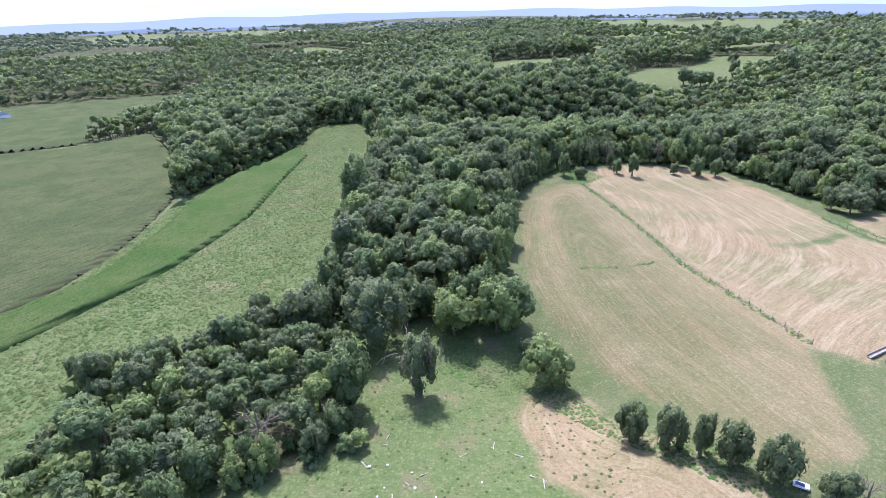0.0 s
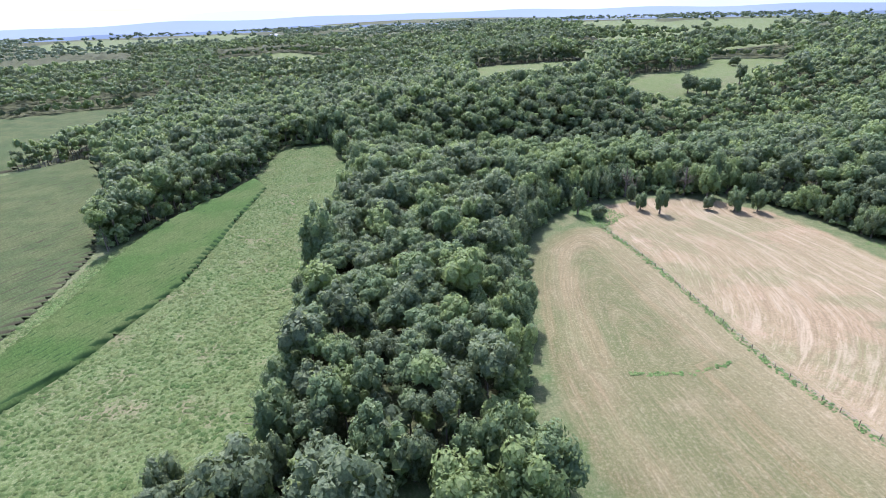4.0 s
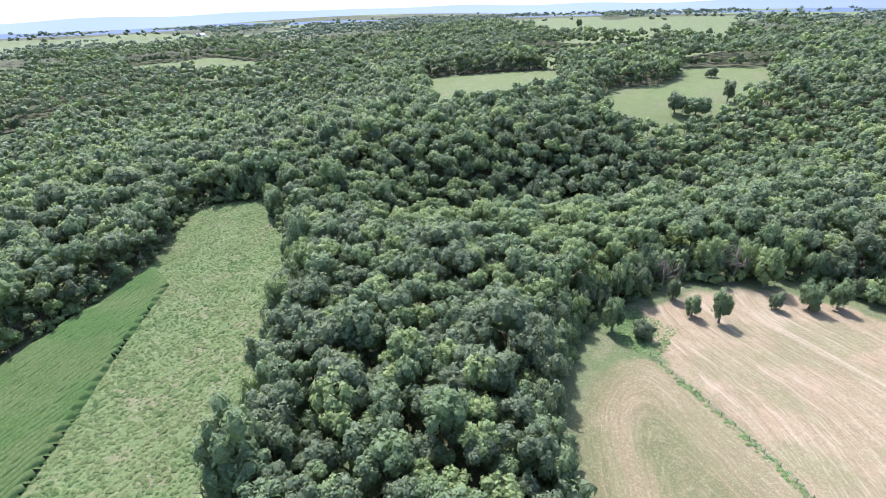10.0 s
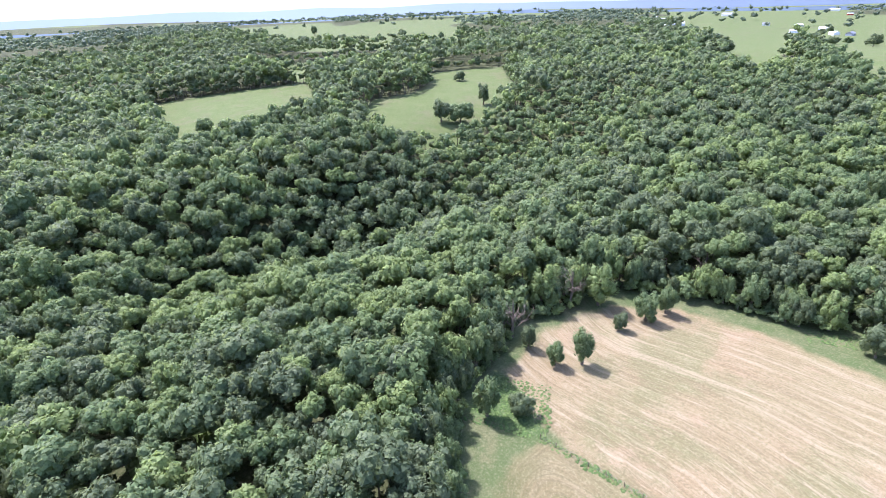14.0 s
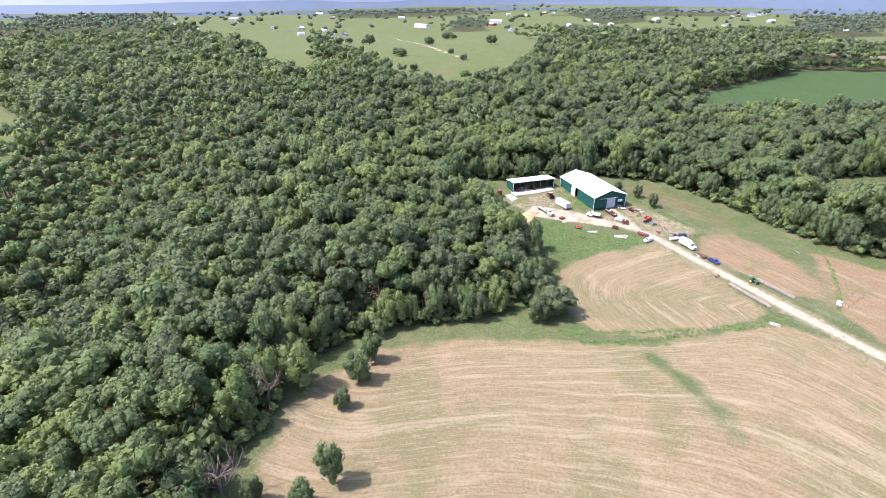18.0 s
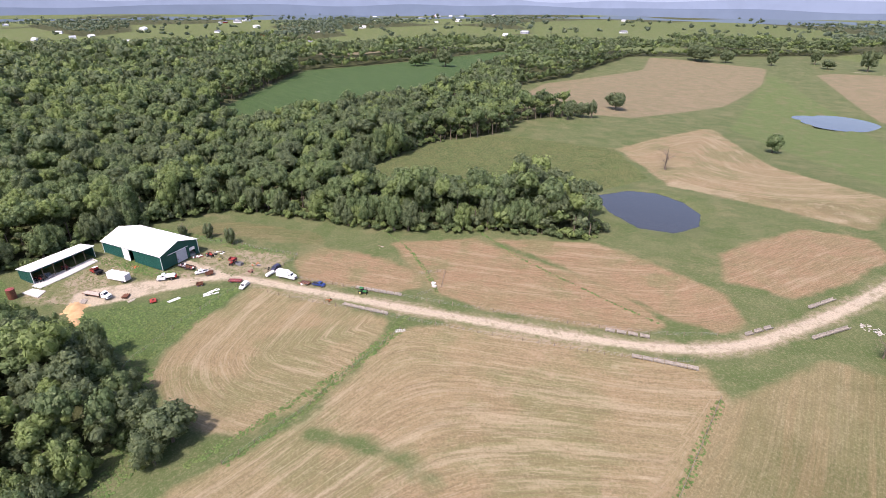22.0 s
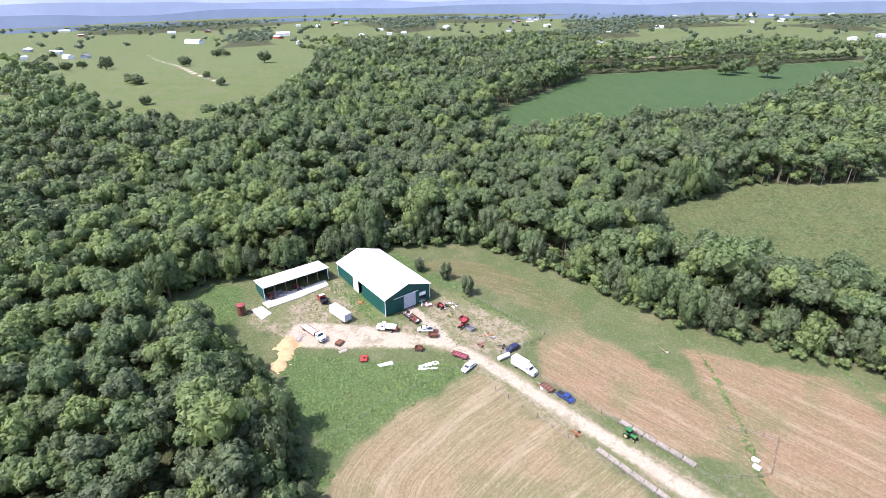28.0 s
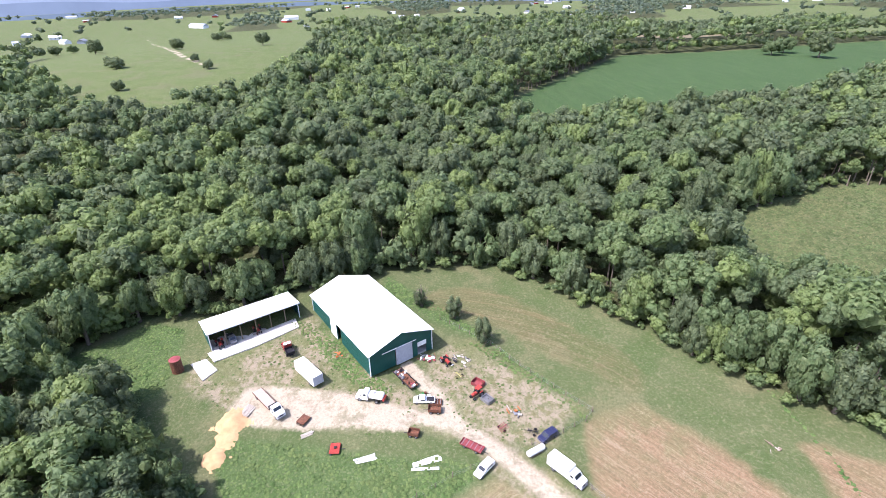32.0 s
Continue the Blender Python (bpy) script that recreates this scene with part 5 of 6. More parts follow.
def shed():
    x0, y0 = 243.6, 192.8
    z0 = ground_z(247, 184) - 0.05
    b = thing("open_shed", x0, y0, V_TURN, "long open-fronted machine shed with a white roof and green ends", "shed", z=z0)
    # local: x along the open front, y from 0 back to +7
    L, D, F, B, T = 20.2, 7.0, 4.5, 3.7, 0.12
    part("floor_slab", box(L / 2, D / 2, 0.02, L, D, 0.2, 0), CONCRETE, b)
    part("wall", box(L / 2, D - T / 2, B / 2, L, T, B, 0), GREEN_END, b)
    for x in (T / 2, L - T / 2):
        bm = bmesh.new()
        pts = [(0.05, 0), (D - T, 0), (D - T, B), (0.05, F)]
        a = [bm.verts.new((x - T / 2, y, z)) for y, z in pts]
        c = [bm.verts.new((x + T / 2, y, z)) for y, z in pts]
        bm.faces.new(a)
        bm.faces.new(c[::-1])
        for k in range(4):
            bm.faces.new((a[k], c[k], c[(k + 1) % 4], a[(k + 1) % 4]))
        part("wall", bm, GREEN_LONG, b)
        part("corner_trim", box(x, 0.0, F / 2, 0.18, 0.14, F, 0.01), TRIM, b, "white corner trim")
    bm = bmesh.new()
    q = [bm.verts.new(p) for p in ((-0.3, -0.5, F + 0.06), (L + 0.3, -0.5, F + 0.06), (L + 0.3, D + 0.3, B), (-0.3, D + 0.3, B), (-0.3, -0.5, F + 0.18), (L + 0.3, -0.5, F + 0.18), (L + 0.3, D + 0.3, B + 0.12), (-0.3, D + 0.3, B + 0.12))]
    for f in ((0, 1, 2, 3), (7, 6, 5, 4), (0, 4, 5, 1), (1, 5, 6, 2), (2, 6, 7, 3), (3, 7, 4, 0)):
        bm.faces.new([q[k] for k in f])
    part("roof", bm, SHED_ROOF, b, "white metal lean-to roof")
    part("fascia", box(L / 2, -0.52, F + 0.06, L + 0.6, 0.05, 0.26, 0), TRIM, b)
    for k in range(1, 6):
        x = k * L / 6
        p = part("post", box(x, 0.1, F / 2, 0.18, 0.18, F, 0.01), TIMBER, b)
        part("brace", rod((x, 0.1, F - 1.3), (x, 1.5, F - 0.25), 0.06, sides=6), TIMBER, p)
        part("post", box(x, D - 0.3, B / 2, 0.18, 0.18, B, 0.01), TIMBER, b)


shed()


def slab(pts, label, thick=0.16):
    c = np.mean(pts, 0)
    z = float(np.mean([ground_z(*p) for p in pts])) + 0.12
    ob = thing("concrete_slab", float(c[0]), float(c[1]), 0, label, "slab", z=z)
    bm = bmesh.new()
    a = [bm.verts.new((p[0] - c[0], p[1] - c[1], ground_z(*p) + 0.24 - z)) for p in pts]
    f = bm.faces.new(a)
    ext = bmesh.ops.extrude_face_region(bm, geom=[f])["geom"]
    bmesh.ops.translate(bm, verts=[v for v in ext if isinstance(v, bmesh.types.BMVert)], vec=(0, 0, -thick - 0.7))
    part("slab", bm, CONCRETE, ob)


slab([(243.0, 193.6), (239.9, 191.8), (243.4, 183.0), (248.0, 174.4), (251.4, 175.4)], "pale concrete apron in front of the open shed")
slab([(240.2, 196.5), (241.2, 193.6), (237.3, 190.7), (234.7, 193.2)], "tilted stained concrete pad beside the apron")

# ---- vehicles and machines ----
def truck_base(name, x, y, turn, label, length, paint=WHITE, group="", category="truck"):
    """Chassis, cab and wheels of a lorry; the front looks along local +x."""
    t = thing(name, x, y, turn, label, category, group)
    h = length / 2
    part("chassis", box(0, 0, 0.75, length - 0.6, 0.9, 0.25, 0.03), BLACK, t)
    cab = part("cab", profile([(h - 3.1, 0.75), (h - 3.1, 2.55), (h - 2.9, 2.75), (h - 1.9, 2.7), (h - 1.35, 1.85), (h - 0.15, 1.7), (h, 1.45), (h, 0.6), (h - 3.0, 0.6)], 1.1, 0.06), paint, t)
    part("windscreen", profile([(h - 1.82, 2.55), (h - 1.36, 1.92), (h - 1.30, 1.92), (h - 1.76, 2.57)], 0.92, 0), GLASS, cab)
    for s in (1, -1):
        part("side_window", box(h - 2.35, s * 1.1, 2.2, 0.75, 0.03, 0.55, 0.01), GLASS, cab)
        part("headlight", box(h + 0.01, s * 0.78, 1.15, 0.04, 0.3, 0.2, 0.01), GREY, cab)
        part("mirror", box(h - 1.5, s * 1.3, 2.1, 0.08, 0.22, 0.36, 0.02), BLACK, cab)
        wheel(t, h - 1.0, s * 0.98, 0.48, 0.28)
        wheel(t, -h + 1.6, s * 0.92, 0.5, 0.46)
    part("grille", box(h + 0.01, 0, 1.15, 0.04, 1.1, 0.42, 0.01), BLACK, cab)
    part("bumper", box(h + 0.08, 0, 0.62, 0.18, 2.2, 0.28, 0.04), GREY, t)
    return t, h


t, h = truck_base("box_truck", 197.6, 130.6, math.atan2(-3.8, -6.6), "white box truck parked on grass beside the lane", 8.4)
body = part("cargo_box", box(-1.55, 0, 2.15, 5.3, 2.4, 2.5, 0.05), WHITE, t)
part("cargo_roof", box(-1.55, 0, 3.42, 5.2, 2.3, 0.05, 0.01), TRIM, body)
part("roll_door", box(-4.22, 0, 2.1, 0.04, 2.1, 2.2, 0.01), DOOR_GREY, body)

t, h = truck_base("flatbed_truck", 225.0, 179.4, math.atan2(-6.1, -9.5), "white lorry with a long empty rusty flatbed", 12.0)
bed = part("flat_bed", box(-1.9, 0, 1.15, 8.2, 2.4, 0.16, 0.02), PALE_WOOD, t, "worn plank bed")
for s in (1, -1):
    part("bed_rail", box(-1.9, s * 1.2, 1.22, 8.2, 0.1, 0.22, 0.01), RUST, bed)
part("headboard", box(2.3, 0, 1.75, 0.1, 2.3, 1.2, 0.02), BLACK, bed)

t, h = truck_base("tank_truck", 222.3, 160.2, math.atan2(4.7, 2.2), "white lorry with a white tank on its bed", 6.9)
tk = part("tank", box(-1.6, 0, 1.75, 3.6, 2.0, 1.2, 0.25), WHITE, t)
part("hatch", rod((-1.2, 0, 2.3), (-1.2, 0, 2.5), 0.3, sides=12), GREY, tk)
part("pump_box", box(-3.5, 0, 1.2, 0.6, 1.8, 0.7, 0.05), RED, t, "red pump box")

t, h = truck_base("dump_truck", 239.9, 176.4, math.atan2(0.9, 2.5), "small red and white lorry with a black tipper bed", 6.0, RED)
part("cab_roof", box(0.4, 0, 2.76, 1.1, 1.9, 0.08, 0.02), WHITE, t)
bd = bmesh.new()
box(-1.4, 0, 1.1, 2.6, 2.1, 0.12, 0.01, bd)
for s in (1, -1):
    box(-1.4, s * 1.05, 1.45, 2.6, 0.08, 0.7, 0.01, bd)
    box(-1.4 + s * 1.3, 0, 1.45, 0.08, 2.1, 0.7, 0.01, bd)
part("tipper_bed", bd, BLACK, t)


def car(name, x, y, turn, label, paint, length=4.8, pickup=False, group="", category="car"):
    c = thing(name, x, y, turn, label, category, group)
    h = length / 2
    if pickup:
        side = [(-h, 0.45), (-h, 1.0), (-0.35, 1.05), (-0.25, 1.7), (1.05, 1.72), (1.55, 1.1), (h - 0.1, 1.0), (h, 0.8), (h, 0.45)]
    else:
        side = [(-h, 0.45), (-h, 1.05), (-h + 0.25, 1.7), (0.5, 1.76), (1.15, 1.12), (h - 0.15, 0.98), (h, 0.8), (h, 0.45)]
    body = part("body", profile(side, 0.92, 0.07), paint, c)
    if pickup:
        part("bed_liner", box(-h + 1.05, 0, 1.03, 1.8, 1.5, 0.06, 0.01), BLACK, body)
        part("windscreen", profile([(1.08, 1.66), (1.5, 1.16), (1.56, 1.17), (1.14, 1.69)], 0.76, 0), GLASS, body)
        part("rear_window", box(-0.3, 0, 1.42, 0.04, 1.3, 0.4, 0.01), GLASS, body)
    else:
        part("windscreen", profile([(0.56, 1.68), (1.1, 1.18), (1.16, 1.2), (0.62, 1.73)], 0.76, 0), GLASS, body)
        part("rear_window", box(-h + 0.1, 0, 1.42, 0.06, 1.3, 0.4, 0.01, turn=Matrix.Rotation(0.35, 4, "Y")), GLASS, body)
    for s in (1, -1):
        part("side_window", box(0.3 if pickup else -0.6, s * 0.925, 1.42, 1.0 if pickup else 2.0, 0.03, 0.36, 0.01), GLASS, body)
        part("headlight", box(h - 0.01, s * 0.68, 0.82, 0.05, 0.28, 0.16, 0.02), GREY, body)
        part("tail_light", box(-h, s * 0.8, 0.9, 0.04, 0.14, 0.3, 0.01), MAROON, body)
        wheel(c, h - 0.85, s * 0.84, 0.36, 0.22)
        wheel(c, -h + 0.95, s * 0.84, 0.36, 0.22)
    part("bumper", box(h, 0, 0.5, 0.16, 1.75, 0.18, 0.03), GREY, c)
    part("bumper", box(-h, 0, 0.5, 0.16, 1.75, 0.18, 0.03), GREY, c)
    return c


LANE = math.atan2(-0.46, -0.88)
car("suv", 201.8, 143.2, math.atan2(4.1, -3.0), "white boxy estate car parked in the weeds", WHITE, 5.1)
car("suv", 205.6, 130.6, math.atan2(3.3, -1.4), "dark navy estate car by the yard fence", NAVY, 4.7)
car("pickup_truck", 186.0, 125.4, LANE, "dark blue pickup parked along the lane", BLUE, 5.3, True, category="truck")
car("pickup_truck", 219.3, 150.2, math.atan2(2.2, 0.5), "white pickup standing by the barn track", WHITE, 5.2, True, category="truck")
car("pickup_truck", 246.6, 189.0, V_TURN - math.pi / 2, "pale grey pickup parked inside the open shed", GREY, 4.8, True, category="truck")


def tractor(x, y, turn, label, paint, rim, cabin=True, z=None):
    t = thing("tractor", x, y, turn, label, "tractor", z=z)
    part("hood", box(0.95, 0, 1.2, 1.7, 0.75, 0.65, 0.1), paint, t)
    part("chassis", box(0.3, 0, 0.75, 2.9, 0.5, 0.4, 0.04), BLACK, t)
    part("grille", box(1.83, 0, 1.15, 0.06, 0.6, 0.5, 0.02), BLACK, t)
    part("exhaust", rod((1.2, 0.2, 1.5), (1.2, 0.2, 2.3), 0.05), BLACK, t)
    part("seat", profile([(-0.9, 1.1), (-0.9, 1.65), (-0.75, 1.65), (-0.7, 1.2), (-0.3, 1.2), (-0.3, 1.1)], 0.28, 0.02), BLACK, t)
    part("steering_wheel", rod((-0.05, 0, 1.62), (-0.02, 0, 1.66), 0.22, sides=12), BLACK, t)
    if cabin:
        c = part("canopy", box(-0.5, 0, 2.45, 1.5, 1.35, 0.12, 0.04), paint, t)
        for sx in (-1.15, 0.15):
            for s in (1, -1):
                part("canopy_post", rod((sx, s * 0.6, 1.1), (sx, s * 0.6, 2.42), 0.04, sides=6), BLACK, c)
    for s in (1, -1):
        part("fender", box(-0.65, s * 0.82, 1.55, 1.1, 0.42, 0.1, 0.03), paint, t)
        wheel(t, -0.65, s * 0.85, 0.78, 0.42, rim)
        wheel(t, 1.45, s * 0.62, 0.42, 0.24, rim)
    return t


tractor(171.9, 118.2, LANE, "green farm tractor with a canopy beside the lane", GREEN, YELLOW)
tractor(229.1, 143.9, radians(200), "old red tractor among scrap by the barn", RED, GREY, False)
tractor(218.4, 140.0, radians(120), "red tractor parked between steel bins", RED, GREY)
tractor(245.0, 191.2, V_TURN - math.pi / 2, "red tractor parked inside the open shed", RED, GREY, False, ground_z(247, 184) + 0.08)
tractor(248.4, 183.6, V_TURN - math.pi / 2, "old red tractor under the shed roof", RED, RED, False, ground_z(247, 184) + 0.08)


def hopper(x, y, turn, label, paint, length=2.6, width=1.8, deep=0.9, wheels=False, slats=0):
    """An open steel bin, on wheels or on the ground."""
    b = thing("wagon" if wheels else "steel_bin", x, y, turn, label, "wagon" if wheels else "bin")
    base = 0.62 if wheels else 0.12
    part("bin_floor", box(0, 0, base, length, width, 0.1, 0.01), paint, b)
    for s in (1, -1):
        part("side_panel", box(0, s * width / 2, base + deep / 2, length, 0.07, deep, 0.02), paint, b)
        part("end_panel", box(s * length / 2, 0, base + deep / 2, 0.07, width, deep, 0.02), paint, b)
    for k in range(slats):
        part("rib", box(-length / 2 + (k + 0.5) * length / slats, 0, base + deep, 0.1, width, 0.08, 0.01), GREY, b)
    if wheels:
        for s in (1, -1):
            wheel(b, length * 0.28, s * (width / 2 - 0.05), 0.36, 0.22)
            wheel(b, -length * 0.28, s * (width / 2 - 0.05), 0.36, 0.22)
        part("drawbar", rod((length / 2, 0, 0.5), (length / 2 + 1.2, 0, 0.42), 0.06), BLACK, b)
    return b


hopper(221.3, 139.0, radians(40), "dull red steel bin standing in dry grass", MAROON, 2.8, 2.2, 1.0)
hopper(216.7, 138.4, radians(30), "grey ribbed steel bin beside a red tractor", GREY, 2.6, 2.0, 0.9, False, 6)
hopper(216.5, 148.7, radians(75), "rusty two-axle wagon behind a white pickup", RUST, 3.0, 1.9, 0.8, True)
hopper(218.5, 148.0, radians(80), "brown steel tray heaped with scrap", RUST, 2.6, 1.8, 0.4, False, 4)
hopper(211.9, 153.4, radians(65), "small rusty trailer at the edge of the gravel", RUST, 2.4, 1.7, 0.8, True)
hopper(206.8, 144.0, math.atan2(-3.5, -3.3), "long faded red hay wagon beside the lane", MAROON, 5.2, 1.9, 0.35, True, 5)
hopper(190.0, 127.9, LANE, "low trailer with planks and scrap hitched behind a pickup", RUST, 4.0, 1.9, 0.3, True, 4)

t = thing("box_trailer", 231.0, 171.9, math.atan2(-3.6, -5.9), "long white box trailer standing in the yard", "trailer")
b = part("trailer_body", box(0, 0, 1.75, 7.4, 2.3, 2.2, 0.05), WHITE, t)
part("trailer_roof", box(0, 0, 2.87, 7.3, 2.2, 0.05, 0.01), TRIM, b)
part("rear_door", box(3.72, 0, 1.75, 0.05, 2.1, 2.0, 0.02), DOOR_GREY, b)
for s in (1, -1):
    wheel(t, 2.2, s * 1.0, 0.42, 0.3)
    part("landing_leg", box(-2.6, s * 0.8, 0.35, 0.12, 0.12, 0.7, 0.01), BLACK, t)

# long low rack heaped with scrap, by the barn door
t = thing("scrap_trailer", 225.9, 152.9, math.atan2(-2.7, -5.7), "long low rusty trailer heaped with scrap metal and cans", "trailer")
part("deck", box(0, 0, 0.55, 6.4, 2.0, 0.12, 0.02), RUST, t)
for s in (1, -1):
    part("side_rail", box(0, s * 1.0, 0.75, 6.4, 0.08, 0.3, 0.01), BLACK, t)
    wheel(t, 0.5, s * 0.95, 0.32, 0.2)
r = random.Random(4)
for k in range(26):
    px, py = r.uniform(-3, 3), r.uniform(-0.8, 0.8)
    if k % 2:
        part("scrap_can", rod((px, py, 0.62), (px + r.uniform(-0.3, 0.3), py + 0.2, 0.62 + r.uniform(0.25, 0.6)), r.uniform(0.12, 0.26), sides=9), r.choice([WHITE, GREY, RUST, BLACK, TRIM]), t)
    else:
        part("scrap_sheet", box(px, py, 0.72, r.uniform(0.3, 0.9), r.uniform(0.2, 0.6), 0.16, 0.02, turn=Matrix.Rotation(r.uniform(0, 3), 4, "Z")), r.choice([GREY, RUST, WHITE, MAROON]), t)


BUNK_PALE = plain("bleached_concrete", (0.36, 0.33, 0.28), 0.9, 0, 0.2, 1.2)


def scrap_heap(x, y, label, mats, count, spread, seed):
    t = thing("scrap_heap", x, y, 0, label, "scrap")
    r = random.Random(seed)
    for k in range(count):
        a, d = r.uniform(0, 6.28), spread * math.sqrt(r.random())
        px, py, w = d * math.cos(a), d * math.sin(a), r.uniform(0, 3.1)
        if k % 3 == 0:
            part("pipe", rod((px, py, 0.1), (px + r.uniform(0.5, 1.6) * math.cos(w), py + r.uniform(0.5, 1.6) * math.sin(w), 0.12 + r.uniform(0, 0.5)), r.uniform(0.04, 0.1), sides=6), r.choice(mats), t)
        else:
            part("scrap_piece", box(px, py, r.uniform(0.12, 0.3), r.uniform(0.3, 1.0), r.uniform(0.15, 0.5), r.uniform(0.12, 0.4), 0.03, turn=Matrix.Rotation(w, 4, "Z")), r.choice(mats), t)


scrap_heap(228.4, 140.4, "heap of white and grey pipes and machine parts", [WHITE, GREY, PALE_WOOD, BLACK], 22, 2.4, 5)
scrap_heap(231.3, 147.2, "boxes and white junk stacked at the barn front", [WHITE, TRIM, GREY, MAROON], 20, 1.6, 6)
scrap_heap(220.8, 149.4, "dark scrap and tarpaulins beside a pickup", [BLACK, RUST, GREEN, WHITE], 16, 1.2, 7)
scrap_heap(212.3, 134.1, "scattered orange and grey machine scrap in dry grass", [ORANGE, GREY, PALE_WOOD], 12, 1.3, 8)
scrap_heap(190.6, 128.6, "pale boxes and planks loaded on a low trailer", [PALE_WOOD, WHITE, RED], 10, 0.7, 9)
scrap_heap(238.6, 211.0, "grey boards and junk lying in the weeds", [PALE_WOOD, GREY, MAROON], 10, 1.2, 10)
scrap_heap(236.2, 165.8, "faded orange drum and boards along the barn wall", [ORANGE, PALE_WOOD], 8, 0.9, 12)
scrap_heap(61.5, 38.5, "heap of broken pale concrete blocks beside the lane", [CONCRETE, ROCK, BUNK_PALE], 26, 2.6, 14)
scrap_heap(193.8, 95.5, "broken grey posts lying in the field corner", [PALE_WOOD, TIMBER], 6, 0.9, 13)


def implement(name, x, y, turn, label, paint, kind):
    t = thing(name, x, y, turn, label, "implement")
    part("drawbar", rod((0.8, 0, 0.45), (2.1, 0, 0.35), 0.06), BLACK, t)
    if kind == "harrow":
        part("frame", box(0, 0, 0.62, 2.2, 2.6, 0.1, 0.02), paint, t)
        for row in (-0.8, 0.0, 0.8):
            ax = part("gang_axle", rod((row, -1.5, 0.4), (row, 1.5, 0.4), 0.04, sides=6), paint, t)
            for k in range(9):
                part("disc", rod((row, -1.4 + k * 0.35, 0.4), (row + 0.05, -1.35 + k * 0.35, 0.4), 0.36, sides=12), RUST, ax)
    elif kind == "mower":
        part("deck", profile([(-1.3, 0.35), (-1.3, 0.6), (0.9, 0.6), (0.9, 0.35)], 1.5, 0.08), paint, t)
        part("gearbox", box(-0.1, 0, 0.78, 0.6, 0.5, 0.36, 0.06), BLACK, t)
        for k in range(6):
            part("tine", rod((-1.3, -1.3 + k * 0.52, 0.5), (-1.8, -1.35 + k * 0.52, 0.2), 0.05, sides=5), BLACK, t)
        for s in (1, -1):
            wheel(t, -0.9, s * 1.55, 0.28, 0.16)
    else:
        part("frame", box(0, 0, 0.6, 2.4, 0.14, 0.14, 0.02), paint, t)
        for k in range(5):
            part("arm", rod((-1.1 + k * 0.55, -0.9, 0.25), (-1.0 + k * 0.5, 0.9, 0.8), 0.06, sides=6), paint, t)
        for s in (1, -1):
            wheel(t, -0.4, s * 0.9, 0.34, 0.16, paint)


implement("disc_harrow", 219.8, 172.9, radians(50), "rusty disc harrow lying beside the yard", RUST, "harrow")
implement("mower", 212.0, 167.2, radians(-100), "red rotary mower parked on short grass", RED, "mower")
implement("hay_rake", 224.5, 142.2, radians(20), "yellow-green hay rake in dry grass", YELLOW, "rake")
implement("plough", 209.5, 137.6, radians(-60), "rust-red plough at the lane's edge", MAROON, "rake")
implement("cultivator", 207.3, 132.7, radians(60), "black cultivator frame near a navy car", BLACK, "rake")
implement("hay_rake", 175.8, 127.8, radians(40), "orange rake frame in the field corner", ORANGE, "rake")

# tanks, sand, boards
t = thing("rusty_tank", 239.0, 198.8, 0, "upright rust-brown steel tank in the weeds", "tank")
k = part("shell", rod((0, 0, -0.1), (0, 0, 3.0), 1.15, sides=20), RUST, t)
part("rim_band", rod((0, 0, 2.9), (0, 0, 3.06), 1.2, sides=20), RUST, k)
part("lid", rod((0, 0, 3.06), (0, 0, 3.2), 1.1, 0.5, 20), MAROON, t)
t = thing("white_tank", 203.0, 133.8, math.atan2(-2.9, 1.0), "white cylindrical tank lying on skids by the fence", "tank")
k = part("shell", rod((-1.6, 0, 0.75), (1.6, 0, 0.75), 0.55, sides=16), WHITE, t)
for s in (1, -1):
    part("end_cap", rod((s * 1.6, 0, 0.75), (s * 1.8, 0, 0.75), 0.55, 0.3, 16), WHITE, k)
    part("skid", box(0, s * 0.4, 0.12, 2.6, 0.12, 0.24, 0.02), TIMBER, t)


def mound(x, y, r, h, seed, label):
    t = thing("sand_heap", x, y, 0, label, "sand")
    bm = bmesh.new()
    bmesh.ops.create_grid(bm, x_segments=22, y_segments=22, size=r * 1.25)
    for v in bm.verts:
        d = math.hypot(v.co.x, v.co.y * 1.15) / r
        d += 0.25 * noise.noise(Vector((v.co.x * 0.7, v.co.y * 0.7, seed)))
        v.co.z = h * max(0.0, 1 - d) ** 0.8 + 0.1 * noise.noise(v.co * 1.5 + Vector((seed, 0, 0))) - 0.12 * max(0.0, d - 0.8)
        v.co.z += ground_z(x + v.co.x, y + v.co.y) - ground_z(x, y) - 0.02
    for f in bm.faces:
        f.smooth = True
    part("sand", bm, SAND, t)


mound(222.4, 186.0, 3.2, 1.3, 1.0, "round heap of orange-brown sand")
mound(218.6, 186.4, 2.4, 0.7, 2.0, "low spread of orange sand")
mound(215.0, 187.9, 2.4, 0.8, 3.0, "small heap of orange sand at the edge of the weeds")


def boards(x, y, turn, count, length, mat, label, name="boards", gap=0.28, thick=0.12):
    t = thing(name, x, y, turn, label, "timber")
    r = random.Random(int(x * 10))
    for k in range(count):
        part("board", box(r.uniform(-0.2, 0.2), (k - count / 2) * gap, thick / 2 + 0.05 * (k % 2) + 0.05, length * r.uniform(0.85, 1.0), gap * 0.75, thick, 0.01, turn=Matrix.Rotation(r.uniform(-0.05, 0.05), 4, "Z")), mat, t)


